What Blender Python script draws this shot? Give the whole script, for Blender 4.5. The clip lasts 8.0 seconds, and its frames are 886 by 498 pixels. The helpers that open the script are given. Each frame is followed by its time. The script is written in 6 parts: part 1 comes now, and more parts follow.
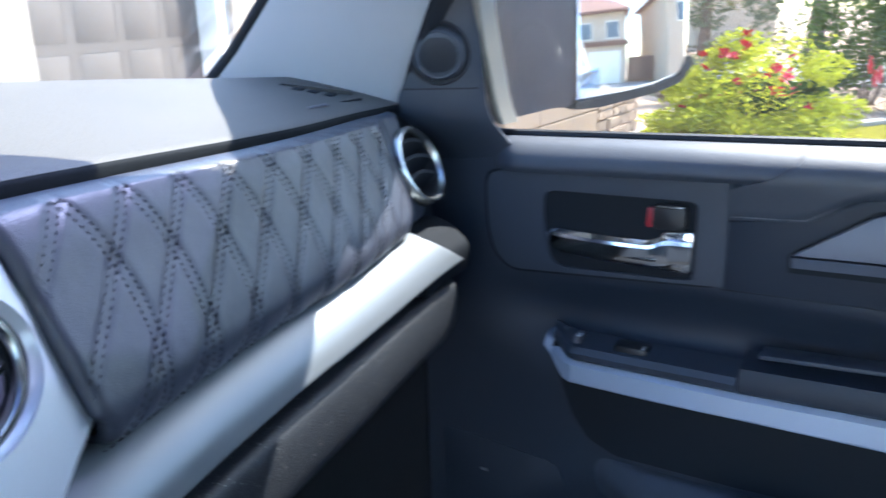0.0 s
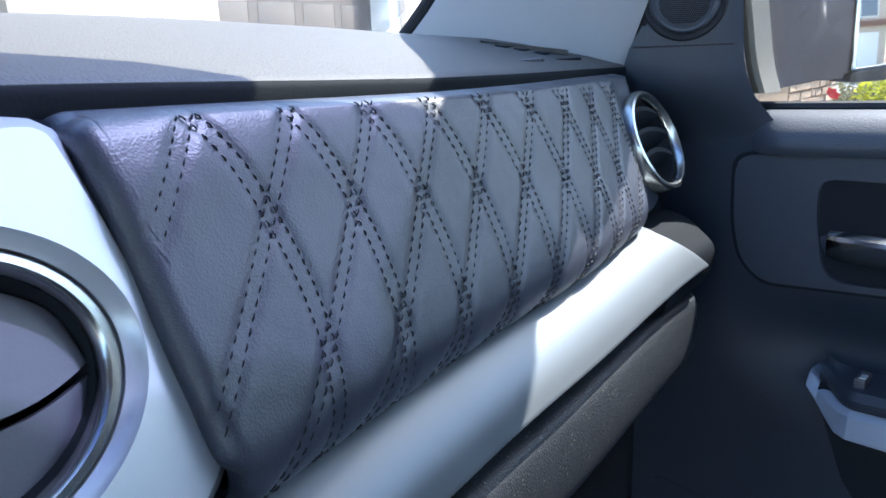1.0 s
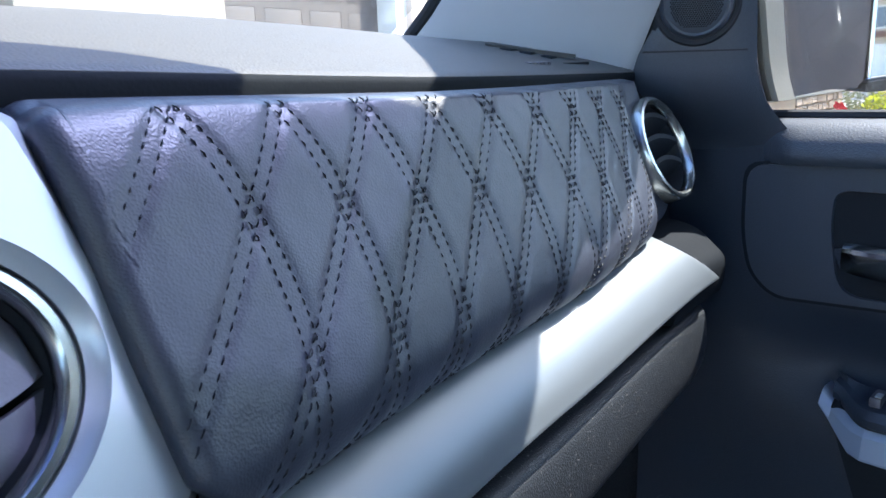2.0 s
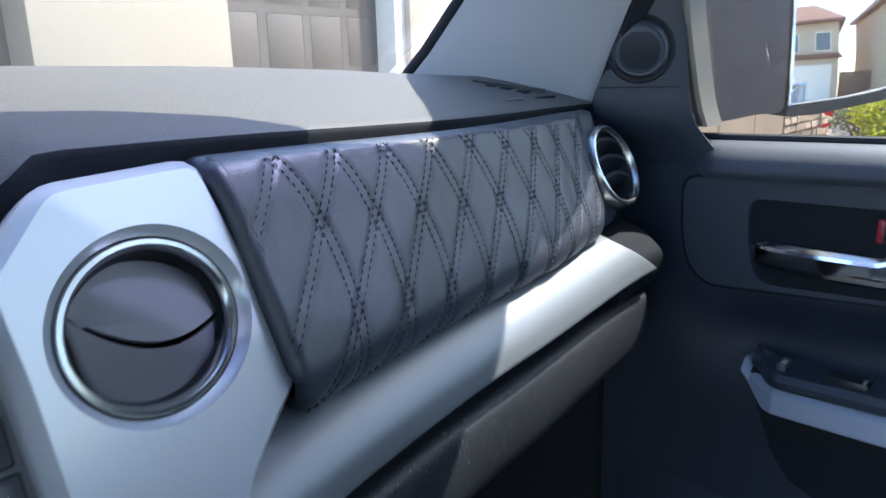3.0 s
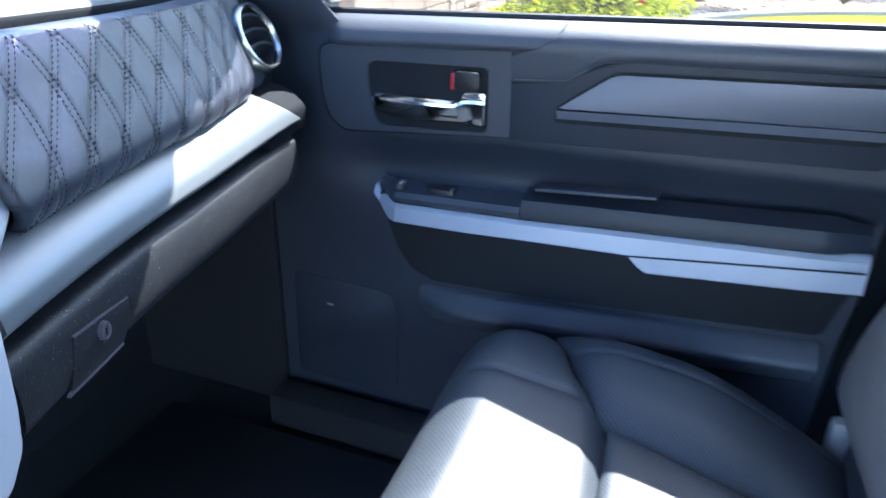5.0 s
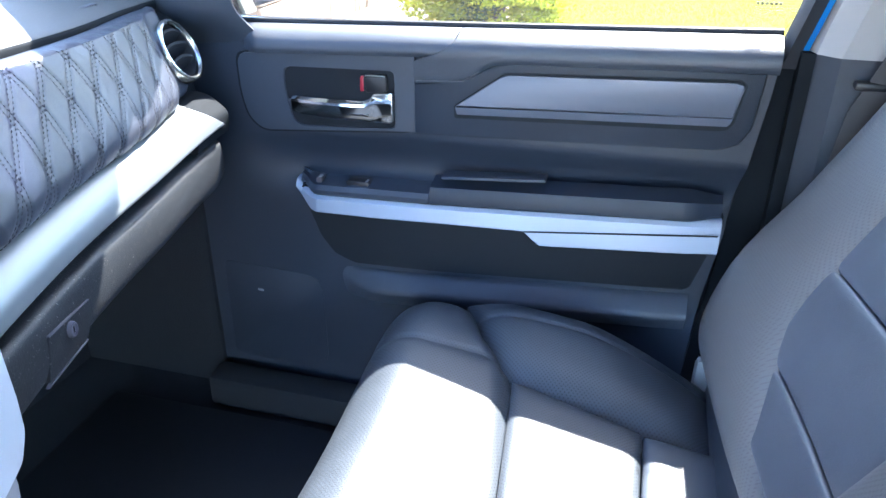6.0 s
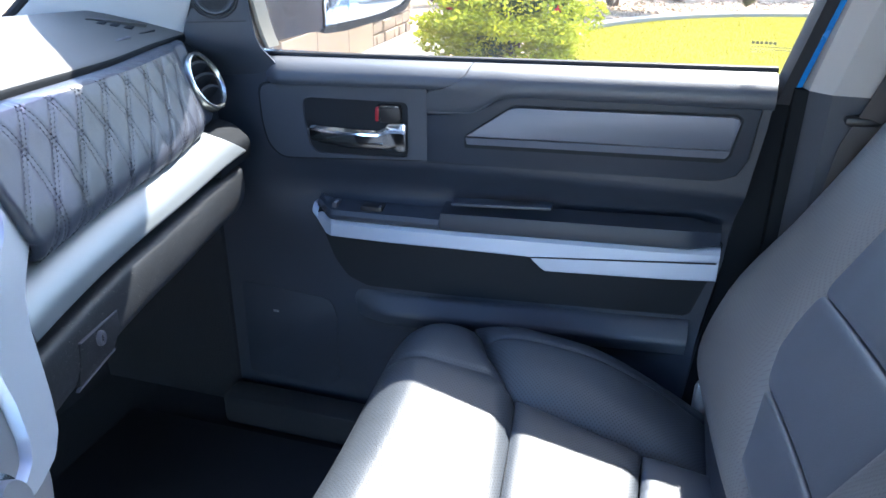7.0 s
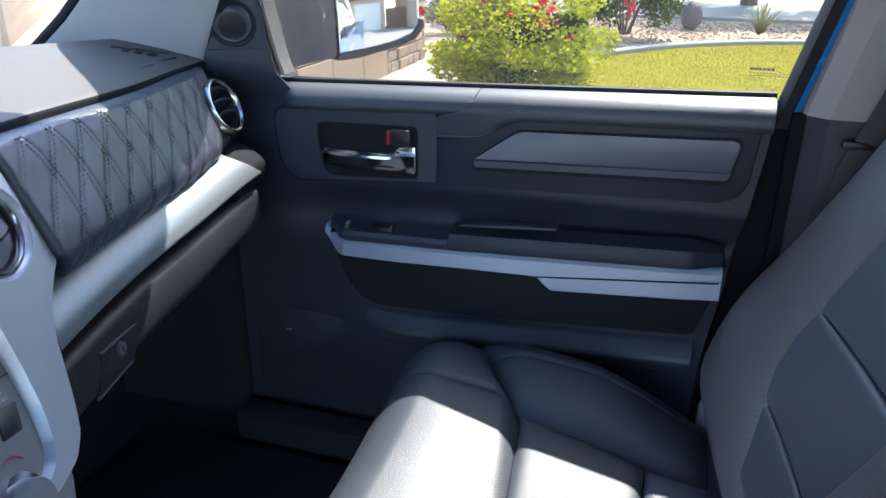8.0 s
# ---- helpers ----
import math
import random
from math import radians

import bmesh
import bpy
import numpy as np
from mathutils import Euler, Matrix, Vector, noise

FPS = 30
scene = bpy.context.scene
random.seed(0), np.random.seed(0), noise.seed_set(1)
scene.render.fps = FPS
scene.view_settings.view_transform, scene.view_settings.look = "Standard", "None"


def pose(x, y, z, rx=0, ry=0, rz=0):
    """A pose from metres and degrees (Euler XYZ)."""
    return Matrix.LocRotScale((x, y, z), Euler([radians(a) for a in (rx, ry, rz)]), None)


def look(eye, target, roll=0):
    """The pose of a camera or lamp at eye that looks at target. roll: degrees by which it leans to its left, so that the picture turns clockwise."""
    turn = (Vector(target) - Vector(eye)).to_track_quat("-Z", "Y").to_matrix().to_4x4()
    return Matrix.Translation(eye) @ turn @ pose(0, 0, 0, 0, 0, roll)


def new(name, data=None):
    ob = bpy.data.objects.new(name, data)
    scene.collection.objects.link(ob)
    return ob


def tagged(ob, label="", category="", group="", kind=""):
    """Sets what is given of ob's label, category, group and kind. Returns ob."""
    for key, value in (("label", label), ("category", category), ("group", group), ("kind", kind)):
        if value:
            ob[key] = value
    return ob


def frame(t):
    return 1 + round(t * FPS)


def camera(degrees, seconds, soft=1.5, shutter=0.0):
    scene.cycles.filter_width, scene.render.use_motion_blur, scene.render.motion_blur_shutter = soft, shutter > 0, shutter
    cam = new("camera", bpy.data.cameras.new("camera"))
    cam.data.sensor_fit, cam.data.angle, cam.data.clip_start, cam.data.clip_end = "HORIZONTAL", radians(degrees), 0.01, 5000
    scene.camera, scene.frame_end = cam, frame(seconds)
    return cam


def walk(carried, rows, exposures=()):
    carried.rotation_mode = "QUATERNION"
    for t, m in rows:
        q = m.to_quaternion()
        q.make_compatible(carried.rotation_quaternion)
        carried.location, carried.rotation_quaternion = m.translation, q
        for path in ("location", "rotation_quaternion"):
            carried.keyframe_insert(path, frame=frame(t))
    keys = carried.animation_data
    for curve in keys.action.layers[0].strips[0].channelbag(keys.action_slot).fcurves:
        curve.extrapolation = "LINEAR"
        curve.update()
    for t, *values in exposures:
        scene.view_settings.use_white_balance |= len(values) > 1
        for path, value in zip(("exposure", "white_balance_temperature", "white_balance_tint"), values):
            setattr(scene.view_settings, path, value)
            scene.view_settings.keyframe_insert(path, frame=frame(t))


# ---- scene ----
# camera
cam = camera(61.2, 8.0, soft=1.5, shutter=0.4)
PATH = [
    (0, (0.117, 0.02, 1.506), (1.719, 1.059, 0.91), -1.4),
    (0.5, (0.173, 0.117, 1.461), (1.603, 1.398, 0.9), -2.1),
    (1, (0.217, 0.171, 1.432), (1.574, 1.54, 0.9), -2.3),
    (1.5, (0.238, 0.189, 1.421), (1.584, 1.578, 0.91), -1.8),
    (1.7, (0.242, 0.19, 1.42), (1.591, 1.575, 0.908), -1.8),
    (2.8, (0.147, 0.099, 1.46), (1.517, 1.469, 0.964), -1.1),
    (3, (0.117, 0.062, 1.465), (1.476, 1.439, 0.957), -1.6),
    (3.5, (0.079, 0.014, 1.448), (1.458, 1.355, 0.9), -1.3),
    (4, (0.073, -0.011, 1.436), (1.505, 1.253, 0.842), -1.2),
    (4.5, (0.045, -0.046, 1.453), (1.621, 0.967, 0.751), -0.5),
    (5, (-0.045, -0.112, 1.513), (1.637, 0.559, 0.665), 0.8),
    (5.2, (-0.097, -0.13, 1.54), (1.603, 0.463, 0.67), 0.6),
    (6.3, (-0.155, -0.159, 1.591), (1.567, 0.288, 0.676), 0.6),
    (6.5, (-0.162, -0.163, 1.592), (1.568, 0.298, 0.701), 0.7),
    (7, (-0.196, -0.176, 1.598), (1.548, 0.33, 0.759), 0.7),
    (7.5, (-0.231, -0.192, 1.605), (1.524, 0.348, 0.812), 0.5),
    (8, (-0.227, -0.194, 1.602), (1.533, 0.355, 0.826), 0.5),
]
EXPOSURES = [
    (0, 3.47, 5550, 8),
    (0.5, 3.26, 5620, 8),
    (1.5, 3.26, 5520, 8),
    (2.8, 3.00, 5770, 8),
    (3.5, 2.70, 5820, 8),
    (4, 2.85, 5820, 8),
    (4.5, 3.10, 5820, 8),
    (5, 4.00, 5420, 8),
    (5.2, 4.15, 5420, 8),
    (6.4, 4.82, 5750, 8),
    (7, 3.95, 5750, 8),
    (7.5, 3.36, 5850, 8),
    (8, 3.06, 5850, 8),
]
walk(cam, [(t, look(eye, target, roll)) for t, eye, target, roll in PATH], EXPOSURES)

# world and sun: high summer sun on the passenger side, slightly behind
TO_SUN = Vector((0.61, -0.13, 0.78)).normalized()
world = bpy.data.worlds.new("sky")
scene.world = world
world.use_nodes = True
wn = world.node_tree
sky = wn.nodes.new("ShaderNodeTexSky")
sky.sky_type, sky.sun_disc = "NISHITA", False
sky.sun_elevation = math.asin(TO_SUN.z)
sky.sun_rotation = math.atan2(TO_SUN.x, TO_SUN.y)
wn.nodes["Background"].inputs["Strength"].default_value = 0.15
wn.links.new(sky.outputs["Color"], wn.nodes["Background"].inputs["Color"])
sun = new("sun", bpy.data.lights.new("sun", "SUN"))
sun.data.energy, sun.data.angle, sun.data.color = 2.3, radians(0.53), (1.0, 0.90, 0.76)
sun.matrix_world = look(TO_SUN * 30, (0, 0, 0))


# ---------- materials ----------
def mat(name, col, rough=0.5, metal=0.0, grain=400.0, bump=0.15, var=0.15, patch=6.0, kind="noise", spec=0.5, coat=0.0, rvar=0.1, dist=0.001, fleck=0.0):
    """A principled surface with broad patches, fine grain, relief and uneven gloss."""
    m = bpy.data.materials.new(name)
    m.use_nodes = True
    nt = m.node_tree
    b = nt.nodes["Principled BSDF"]
    b.inputs["Roughness"].default_value, b.inputs["Metallic"].default_value = rough, metal
    b.inputs["Specular IOR Level"].default_value = spec
    b.inputs["Coat Weight"].default_value = coat
    tc = nt.nodes.new("ShaderNodeTexCoord")
    big = nt.nodes.new("ShaderNodeTexNoise")
    big.inputs["Scale"].default_value, big.inputs["Detail"].default_value = patch, 5
    nt.links.new(tc.outputs["Object"], big.inputs["Vector"])
    if kind == "cells":
        fine = nt.nodes.new("ShaderNodeTexVoronoi")
        fine.feature = "SMOOTH_F1"
        height = fine.outputs["Distance"]
    else:
        fine = nt.nodes.new("ShaderNodeTexNoise")
        fine.inputs["Detail"].default_value = 3
        height = fine.outputs["Fac"]
    fine.inputs["Scale"].default_value = grain
    nt.links.new(tc.outputs["Object"], fine.inputs["Vector"])
    add = nt.nodes.new("ShaderNodeMath")
    add.operation = "MULTIPLY_ADD"
    nt.links.new(height, add.inputs[0])
    add.inputs[1].default_value = 0.5
    nt.links.new(big.outputs["Fac"], add.inputs[2])
    ramp = nt.nodes.new("ShaderNodeMapRange")
    ramp.inputs["From Min"].default_value, ramp.inputs["From Max"].default_value = 0.35, 1.05
    ramp.inputs["To Min"].default_value, ramp.inputs["To Max"].default_value = 1 - var, 1 + var
    nt.links.new(add.outputs[0], ramp.inputs["Value"])
    mul = nt.nodes.new("ShaderNodeVectorMath")
    mul.operation = "SCALE"
    mul.inputs[0].default_value = col[:3]
    nt.links.new(ramp.outputs[0], mul.inputs["Scale"])
    colour = mul.outputs[0]
    if fleck:
        dots = nt.nodes.new("ShaderNodeTexNoise")
        dots.inputs["Scale"].default_value, dots.inputs["Detail"].default_value = 420, 2
        nt.links.new(tc.outputs["Object"], dots.inputs["Vector"])
        cut = nt.nodes.new("ShaderNodeMapRange")
        cut.inputs["From Min"].default_value, cut.inputs["From Max"].default_value = 0.665, 0.72
        cut.inputs["To Max"].default_value = fleck
        nt.links.new(dots.outputs["Fac"], cut.inputs["Value"])
        mix = nt.nodes.new("ShaderNodeMix")
        mix.data_type = "RGBA"
        nt.links.new(cut.outputs[0], mix.inputs["Factor"])
        nt.links.new(colour, mix.inputs["A"])
        mix.inputs["B"].default_value = (0.4, 0.38, 0.35, 1)
        colour = mix.outputs["Result"]
    nt.links.new(colour, b.inputs["Base Color"])
    rr = nt.nodes.new("ShaderNodeMapRange")
    rr.inputs["To Min"].default_value, rr.inputs["To Max"].default_value = max(rough - rvar, 0.02), min(rough + rvar, 1)
    nt.links.new(big.outputs["Fac"], rr.inputs["Value"])
    nt.links.new(rr.outputs[0], b.inputs["Roughness"])
    if bump:
        bp = nt.nodes.new("ShaderNodeBump")
        bp.inputs["Strength"].default_value, bp.inputs["Distance"].default_value = bump, dist
        nt.links.new(height, bp.inputs["Height"])
        nt.links.new(bp.outputs[0], b.inputs["Normal"])
    return m


def perforated(name, col, rough, pitch, tip=0.0, hole=0.3):
    """Leather with a regular field of tiny holes."""
    m = mat(name, col, rough, grain=700, bump=0.3, kind="cells", var=0.12, spec=0.42)
    nt = m.node_tree
    b = nt.nodes["Principled BSDF"]
    tc = nt.nodes.new("ShaderNodeTexCoord")
    v = nt.nodes.new("ShaderNodeTexVoronoi")
    v.voronoi_dimensions = "2D"
    v.inputs["Scale"].default_value, v.inputs["Randomness"].default_value = 1 / pitch, 0.0
    mp = nt.nodes.new("ShaderNodeMapping")
    mp.inputs["Rotation"].default_value = (radians(tip), 0, radians(45))
    nt.links.new(tc.outputs["Object"], mp.inputs["Vector"])
    nt.links.new(mp.outputs[0], v.inputs["Vector"])
    cut = nt.nodes.new("ShaderNodeMapRange")
    cut.inputs["From Min"].default_value, cut.inputs["From Max"].default_value = 0.18, 0.28
    nt.links.new(v.outputs["Distance"], cut.inputs["Value"])
    old = b.inputs["Base Color"].links[0].from_socket
    mx = nt.nodes.new("ShaderNodeMix")
    mx.data_type = "RGBA"
    nt.links.new(cut.outputs[0], mx.inputs["Factor"])
    mx.inputs["A"].default_value = tuple(k * hole for k in col) + (1,)
    nt.links.new(old, mx.inputs["B"])
    nt.links.new(mx.outputs["Result"], b.inputs["Base Color"])
    return m


def glass(name, tint, gloss=1.0, dust_haze=0.0):
    """A thin pane: clear along the sight line, mirror-like at a glancing angle."""
    m = bpy.data.materials.new(name)
    m.use_nodes = True
    nt = m.node_tree
    nt.nodes.remove(nt.nodes["Principled BSDF"])
    tr = nt.nodes.new("ShaderNodeBsdfTransparent")
    tr.inputs["Color"].default_value = (*tint, 1)
    gl = nt.nodes.new("ShaderNodeBsdfGlossy")
    gl.inputs["Roughness"].default_value = 0.01
    fr = nt.nodes.new("ShaderNodeFresnel")
    fr.inputs["IOR"].default_value = 1.5
    sc = nt.nodes.new("ShaderNodeMath")
    sc.operation = "MULTIPLY"
    sc.inputs[1].default_value = gloss
    nt.links.new(fr.outputs[0], sc.inputs[0])
    mx = nt.nodes.new("ShaderNodeMixShader")
    nt.links.new(sc.outputs[0], mx.inputs[0])
    nt.links.new(tr.outputs[0], mx.inputs[1])
    nt.links.new(gl.outputs[0], mx.inputs[2])
    out = mx.outputs[0]
    if dust_haze:
        # a thin uneven film of dust, also painting the glass's milky reflections
        df = nt.nodes.new("ShaderNodeBsdfTranslucent")
        df.inputs["Color"].default_value = (0.8, 0.76, 0.7, 1)
        tc = nt.nodes.new("ShaderNodeTexCoord")
        ns = nt.nodes.new("ShaderNodeTexNoise")
        ns.inputs["Scale"].default_value, ns.inputs["Detail"].default_value = 4, 6
        nt.links.new(tc.outputs["Object"], ns.inputs["Vector"])
        rg = nt.nodes.new("ShaderNodeMapRange")
        rg.inputs["To Min"].default_value, rg.inputs["To Max"].default_value = dust_haze * 0.6, dust_haze * 1.4
        nt.links.new(ns.outputs["Fac"], rg.inputs["Value"])
        m2 = nt.nodes.new("ShaderNodeMixShader")
        nt.links.new(rg.outputs[0], m2.inputs[0])
        nt.links.new(out, m2.inputs[1])
        nt.links.new(df.outputs[0], m2.inputs[2])
        out = m2.outputs[0]
    nt.links.new(out, nt.nodes["Material Output"].inputs["Surface"])
    return m


M_PAD = mat("dash_pad_vinyl", (0.070, 0.067, 0.062), 0.62, grain=700, bump=0.35, kind="cells", var=0.15, fleck=0.10, spec=0.35)
M_LEATHER = mat("quilted_leather", (0.030, 0.034, 0.049), 0.44, spec=0.5, grain=1000, bump=0.16, kind="cells", var=0.12, patch=25)
# backrest panel leather, made paler: skylight falling on it is in the colour
M_SEAT_SKYLIT = mat("seat_leather", (0.080, 0.092, 0.117), 0.40, grain=800, bump=0.2, kind="cells", var=0.2, patch=18)
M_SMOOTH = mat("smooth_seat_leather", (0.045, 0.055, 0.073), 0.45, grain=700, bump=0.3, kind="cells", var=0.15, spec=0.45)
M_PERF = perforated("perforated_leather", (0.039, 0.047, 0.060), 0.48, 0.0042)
# the cushion's perforated leather again, paled by skylight put into its colour
M_PERFBACK_SKYLIT = perforated("skylit_back_leather", (0.118, 0.120, 0.128), 0.50, 0.0036, -62, 0.7)
M_DOORPAD = mat("black_door_vinyl", (0.042, 0.049, 0.065), 0.48, grain=700, bump=0.3, kind="cells", var=0.15)
M_INSERT = mat("black_door_leather", (0.0170, 0.0225, 0.0345), 0.50, grain=800, bump=0.3, kind="cells", var=0.15, spec=0.3)
M_ACCENT = mat("satin_dark_grey_trim", (0.115, 0.128, 0.165), 0.50, metal=0.25, grain=2500, bump=0.04, var=0.05, dist=0.0003)
M_BEZEL = mat("satin_silver_bezel", (0.49, 0.515, 0.555), 0.34, metal=0.35, grain=2500, bump=0.03, var=0.03, coat=0.2, dist=0.0003)
M_PLASTIC = mat("grained_black_plastic", (0.028, 0.035, 0.050), 0.48, grain=900, bump=0.3, kind="cells", var=0.2)
# darker copy of the black plastic puts the footwell's light fall-off into colour
M_BASE_SHADED = mat("shaded_black_door_plastic", (0.0175, 0.0235, 0.0365), 0.52, grain=900, bump=0.3, kind="cells", var=0.2, spec=0.4)
M_GLOVE = mat("dusty_glove_box_plastic", (0.0130, 0.0152, 0.0190), 0.5, grain=900, bump=0.35, kind="cells", var=0.25, fleck=0.32, spec=0.35)
M_GLOSS = mat("smooth_black_plastic", (0.012, 0.012, 0.014), 0.42, grain=50, bump=0.02, var=0.2)
M_SILVER = mat("satin_silver_paint", (0.146, 0.161, 0.174), 0.40, metal=0.3, spec=0.5, grain=2500, bump=0.04, var=0.04, coat=0.1, dist=0.0003)
M_DOORSILVER = mat("satin_grey_trim", (0.29, 0.335, 0.42), 0.45, metal=0.25, grain=2500, bump=0.04, var=0.05, dist=0.0003)
M_CHROME = mat("chrome", (0.75, 0.76, 0.77), 0.10, metal=1.0, grain=30, bump=0.0, var=0.04, rvar=0.05)
M_RING = mat("satin_chrome", (0.40, 0.415, 0.41), 0.26, metal=1.0, grain=30, bump=0.0, var=0.04, rvar=0.05)
M_FLAP = mat("violet_grey_vent_plastic", (0.085, 0.083, 0.105), 0.45, grain=900, bump=0.1, var=0.1)
M_THREAD = mat("dark_thread", (0.012, 0.013, 0.018), 0.6, grain=2500, bump=0.3, var=0.2)
M_STACK = mat("grey_console_plastic", (0.185, 0.185, 0.195), 0.45, grain=900, bump=0.1, var=0.1)
M_BUTTON = mat("button_plastic", (0.075, 0.072, 0.085), 0.42, grain=900, bump=0.1, var=0.12)
M_PRINT = mat("white_print", (0.45, 0.45, 0.45), 0.6, bump=0.0, var=0.05)
M_RED = mat("red_marking", (0.28, 0.010, 0.022), 0.4, bump=0.0, var=0.1)
M_PILLAR = mat("light_grey_woven_trim", (0.33, 0.335, 0.35), 0.75, grain=1500, bump=0.25, var=0.06)
M_RUBBER = mat("black_rubber", (0.016, 0.018, 0.023), 0.6, grain=300, bump=0.1, var=0.2, spec=0.25)
M_CARPET = mat("black_carpet", (0.009, 0.011, 0.016), 0.95, grain=500, bump=1.0, var=0.4, dist=0.004)
M_BLUE = mat("bright_blue_car_paint", (0.018, 0.17, 0.50), 0.25, metal=0.2, grain=40, bump=0.0, var=0.05, coat=1.0)
M_BELT = mat("grey_belt_webbing", (0.05, 0.05, 0.055), 0.8, grain=1200, bump=0.5, var=0.1)
M_CLEAR = bpy.data.materials.new("clear_glass_body")
M_CLEAR.use_nodes = True
_t = M_CLEAR.node_tree.nodes.new("ShaderNodeBsdfTransparent")
M_CLEAR.node_tree.nodes.remove(M_CLEAR.node_tree.nodes["Principled BSDF"])
M_CLEAR.node_tree.links.new(_t.outputs[0], M_CLEAR.node_tree.nodes["Material Output"].inputs["Surface"])
M_SHADE = glass("blue_tinted_shade_band", (0.155, 0.165, 0.29))
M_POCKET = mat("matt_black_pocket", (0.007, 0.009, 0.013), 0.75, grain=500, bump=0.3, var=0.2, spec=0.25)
M_CAP = mat("dull_black_plastic", (0.008, 0.010, 0.013), 0.8, grain=500, bump=0.2, var=0.2, spec=0.08)
M_GLASS = glass("side_glass", (0.50, 0.495, 0.455), dust_haze=0.006)
M_SCREEN = glass("windscreen_glass", (0.68, 0.70, 0.68), dust_haze=0.006)
M_HEAD = mat("headliner_cloth", (0.42, 0.41, 0.40), 0.9, grain=900, bump=0.3, var=0.06)


# ---------- building helpers ----------
def thing(name, at, label, category, kind="", group=""):
    ob = new(name)
    ob.empty_display_size = 0.05
    ob.matrix_basis = Matrix.Translation(at)
    return tagged(ob, label, category, group, kind)


def smooth(me, angle=35):
    me.polygons.foreach_set("use_smooth", [True] * len(me.polygons))
    me.set_sharp_from_angle(angle=radians(angle))


def place(ob, parent):
    if parent is not None:
        ob.parent = parent
        ob.matrix_parent_inverse = parent.matrix_basis.inverted() if parent.type == "EMPTY" else Matrix.Identity(4)
    return ob


def mesh(name, verts, faces, material, parent=None, label="", angle=35):
    me = bpy.data.meshes.new(name)
    me.from_pydata([tuple(v) for v in verts], [], faces)
    me.update()
    smooth(me, angle)
    me.materials.append(material)
    ob = place(new(name, me), parent)
    return tagged(ob, label) if label else ob


def part(name, bm, material, parent=None, label="", angle=35):
    bmesh.ops.recalc_face_normals(bm, faces=bm.faces)
    me = bpy.data.meshes.new(name)
    bm.to_mesh(me)
    bm.free()
    smooth(me, angle)
    me.materials.append(material)
    ob = place(new(name, me), parent)
    return tagged(ob, label) if label else ob


def rounded(pts, r, n=4):
    """A polygon with its corners rounded; r is one radius or one for each corner."""
    out = []
    k = len(pts)
    rs = r if isinstance(r, (list, tuple)) else [r] * k
    for i in range(k):
        p, a, b = Vector(pts[i]), Vector(pts[i - 1]), Vector(pts[(i + 1) % k])
        da, db = (a - p), (b - p)
        d = min(rs[i], da.length * 0.48, db.length * 0.48)
        s, e = p + da.normalized() * d, p + db.normalized() * d
        for j in range(n + 1):
            t = j / n
            out.append(tuple(s * (1 - t) ** 2 + p * 2 * t * (1 - t) + e * t * t))
    return out


def prism(pts, m, depth, bevel=0.0, seg=2):
    """An outline in the plane of m (its x and y), thick along minus z by depth, with its front edge bevelled."""
    bm = bmesh.new()
    top = [bm.verts.new(m @ Vector((x, y, 0))) for x, y in pts]
    bot = [bm.verts.new(m @ Vector((x, y, -depth))) for x, y in pts]
    n = len(pts)
    f = bm.faces.new(top)
    bm.faces.new(bot[::-1])
    for i in range(n):
        bm.faces.new((top[i], bot[i], bot[(i + 1) % n], top[(i + 1) % n]))
    if bevel:
        bmesh.ops.bevel(bm, geom=list(f.edges), offset=bevel, segments=seg, affect="EDGES", profile=0.5)
    return bm


def axes(o, u, v):
    """A matrix with origin o, x along u, y along v and z along their normal."""
    u = Vector(u).normalized()
    w = u.cross(Vector(v)).normalized()
    v = w.cross(u)
    return Matrix(((u.x, v.x, w.x, o[0]), (u.y, v.y, w.y, o[1]), (u.z, v.z, w.z, o[2]), (0, 0, 0, 1)))


def box(x0, x1, y0, y1, z0, z1, bevel=0.0, seg=2):
    bm = bmesh.new()
    bmesh.ops.create_cube(bm, size=1)
    for v in bm.verts:
        v.co = Vector(((x0 + x1) / 2 + v.co.x * (x1 - x0), (y0 + y1) / 2 + v.co.y * (y1 - y0), (z0 + z1) / 2 + v.co.z * (z1 - z0)))
    if bevel:
        bmesh.ops.bevel(bm, geom=list(bm.edges), offset=bevel, segments=seg, affect="EDGES", profile=0.5)
    return bm


def loft(rings, caps=True):
    """A skin over closed rings of equal count."""
    n = len(rings[0])
    verts = [p for r in rings for p in r]
    faces = []
    for i in range(len(rings) - 1):
        for j in range(n):
            a, b = i * n + j, i * n + (j + 1) % n
            faces.append((a, b, b + n, a + n))
    if caps:
        faces.append(tuple(range(n))[::-1])
        faces.append(tuple(range((len(rings) - 1) * n, len(rings) * n)))
    return verts, faces


def lathe(profile, m, n=48, sx=1.0):
    """A turned solid: profile of (radius, height) round the z axis of m; a closed profile gives a ring."""
    rings = []
    for r, h in profile:
        rings.append([m @ Vector((r * sx * math.cos(2 * math.pi * k / n), r * math.sin(2 * math.pi * k / n), h)) for k in range(n)])
    return rings


def turned(name, profile, m, material, parent, label="", closed=False, n=48, sx=1.0):
    rings = lathe(profile, m, n, sx)
    if closed:
        rings.append(rings[0])
    v, f = loft(rings, caps=not closed)
    ob = mesh(name, v, f, material, parent, label)
    bm = bmesh.new()
    bm.from_mesh(ob.data)
    bmesh.ops.remove_doubles(bm, verts=bm.verts, dist=1e-6)
    bmesh.ops.recalc_face_normals(bm, faces=bm.faces)
    bm.to_mesh(ob.data)
    bm.free()
    smooth(ob.data)
    return ob


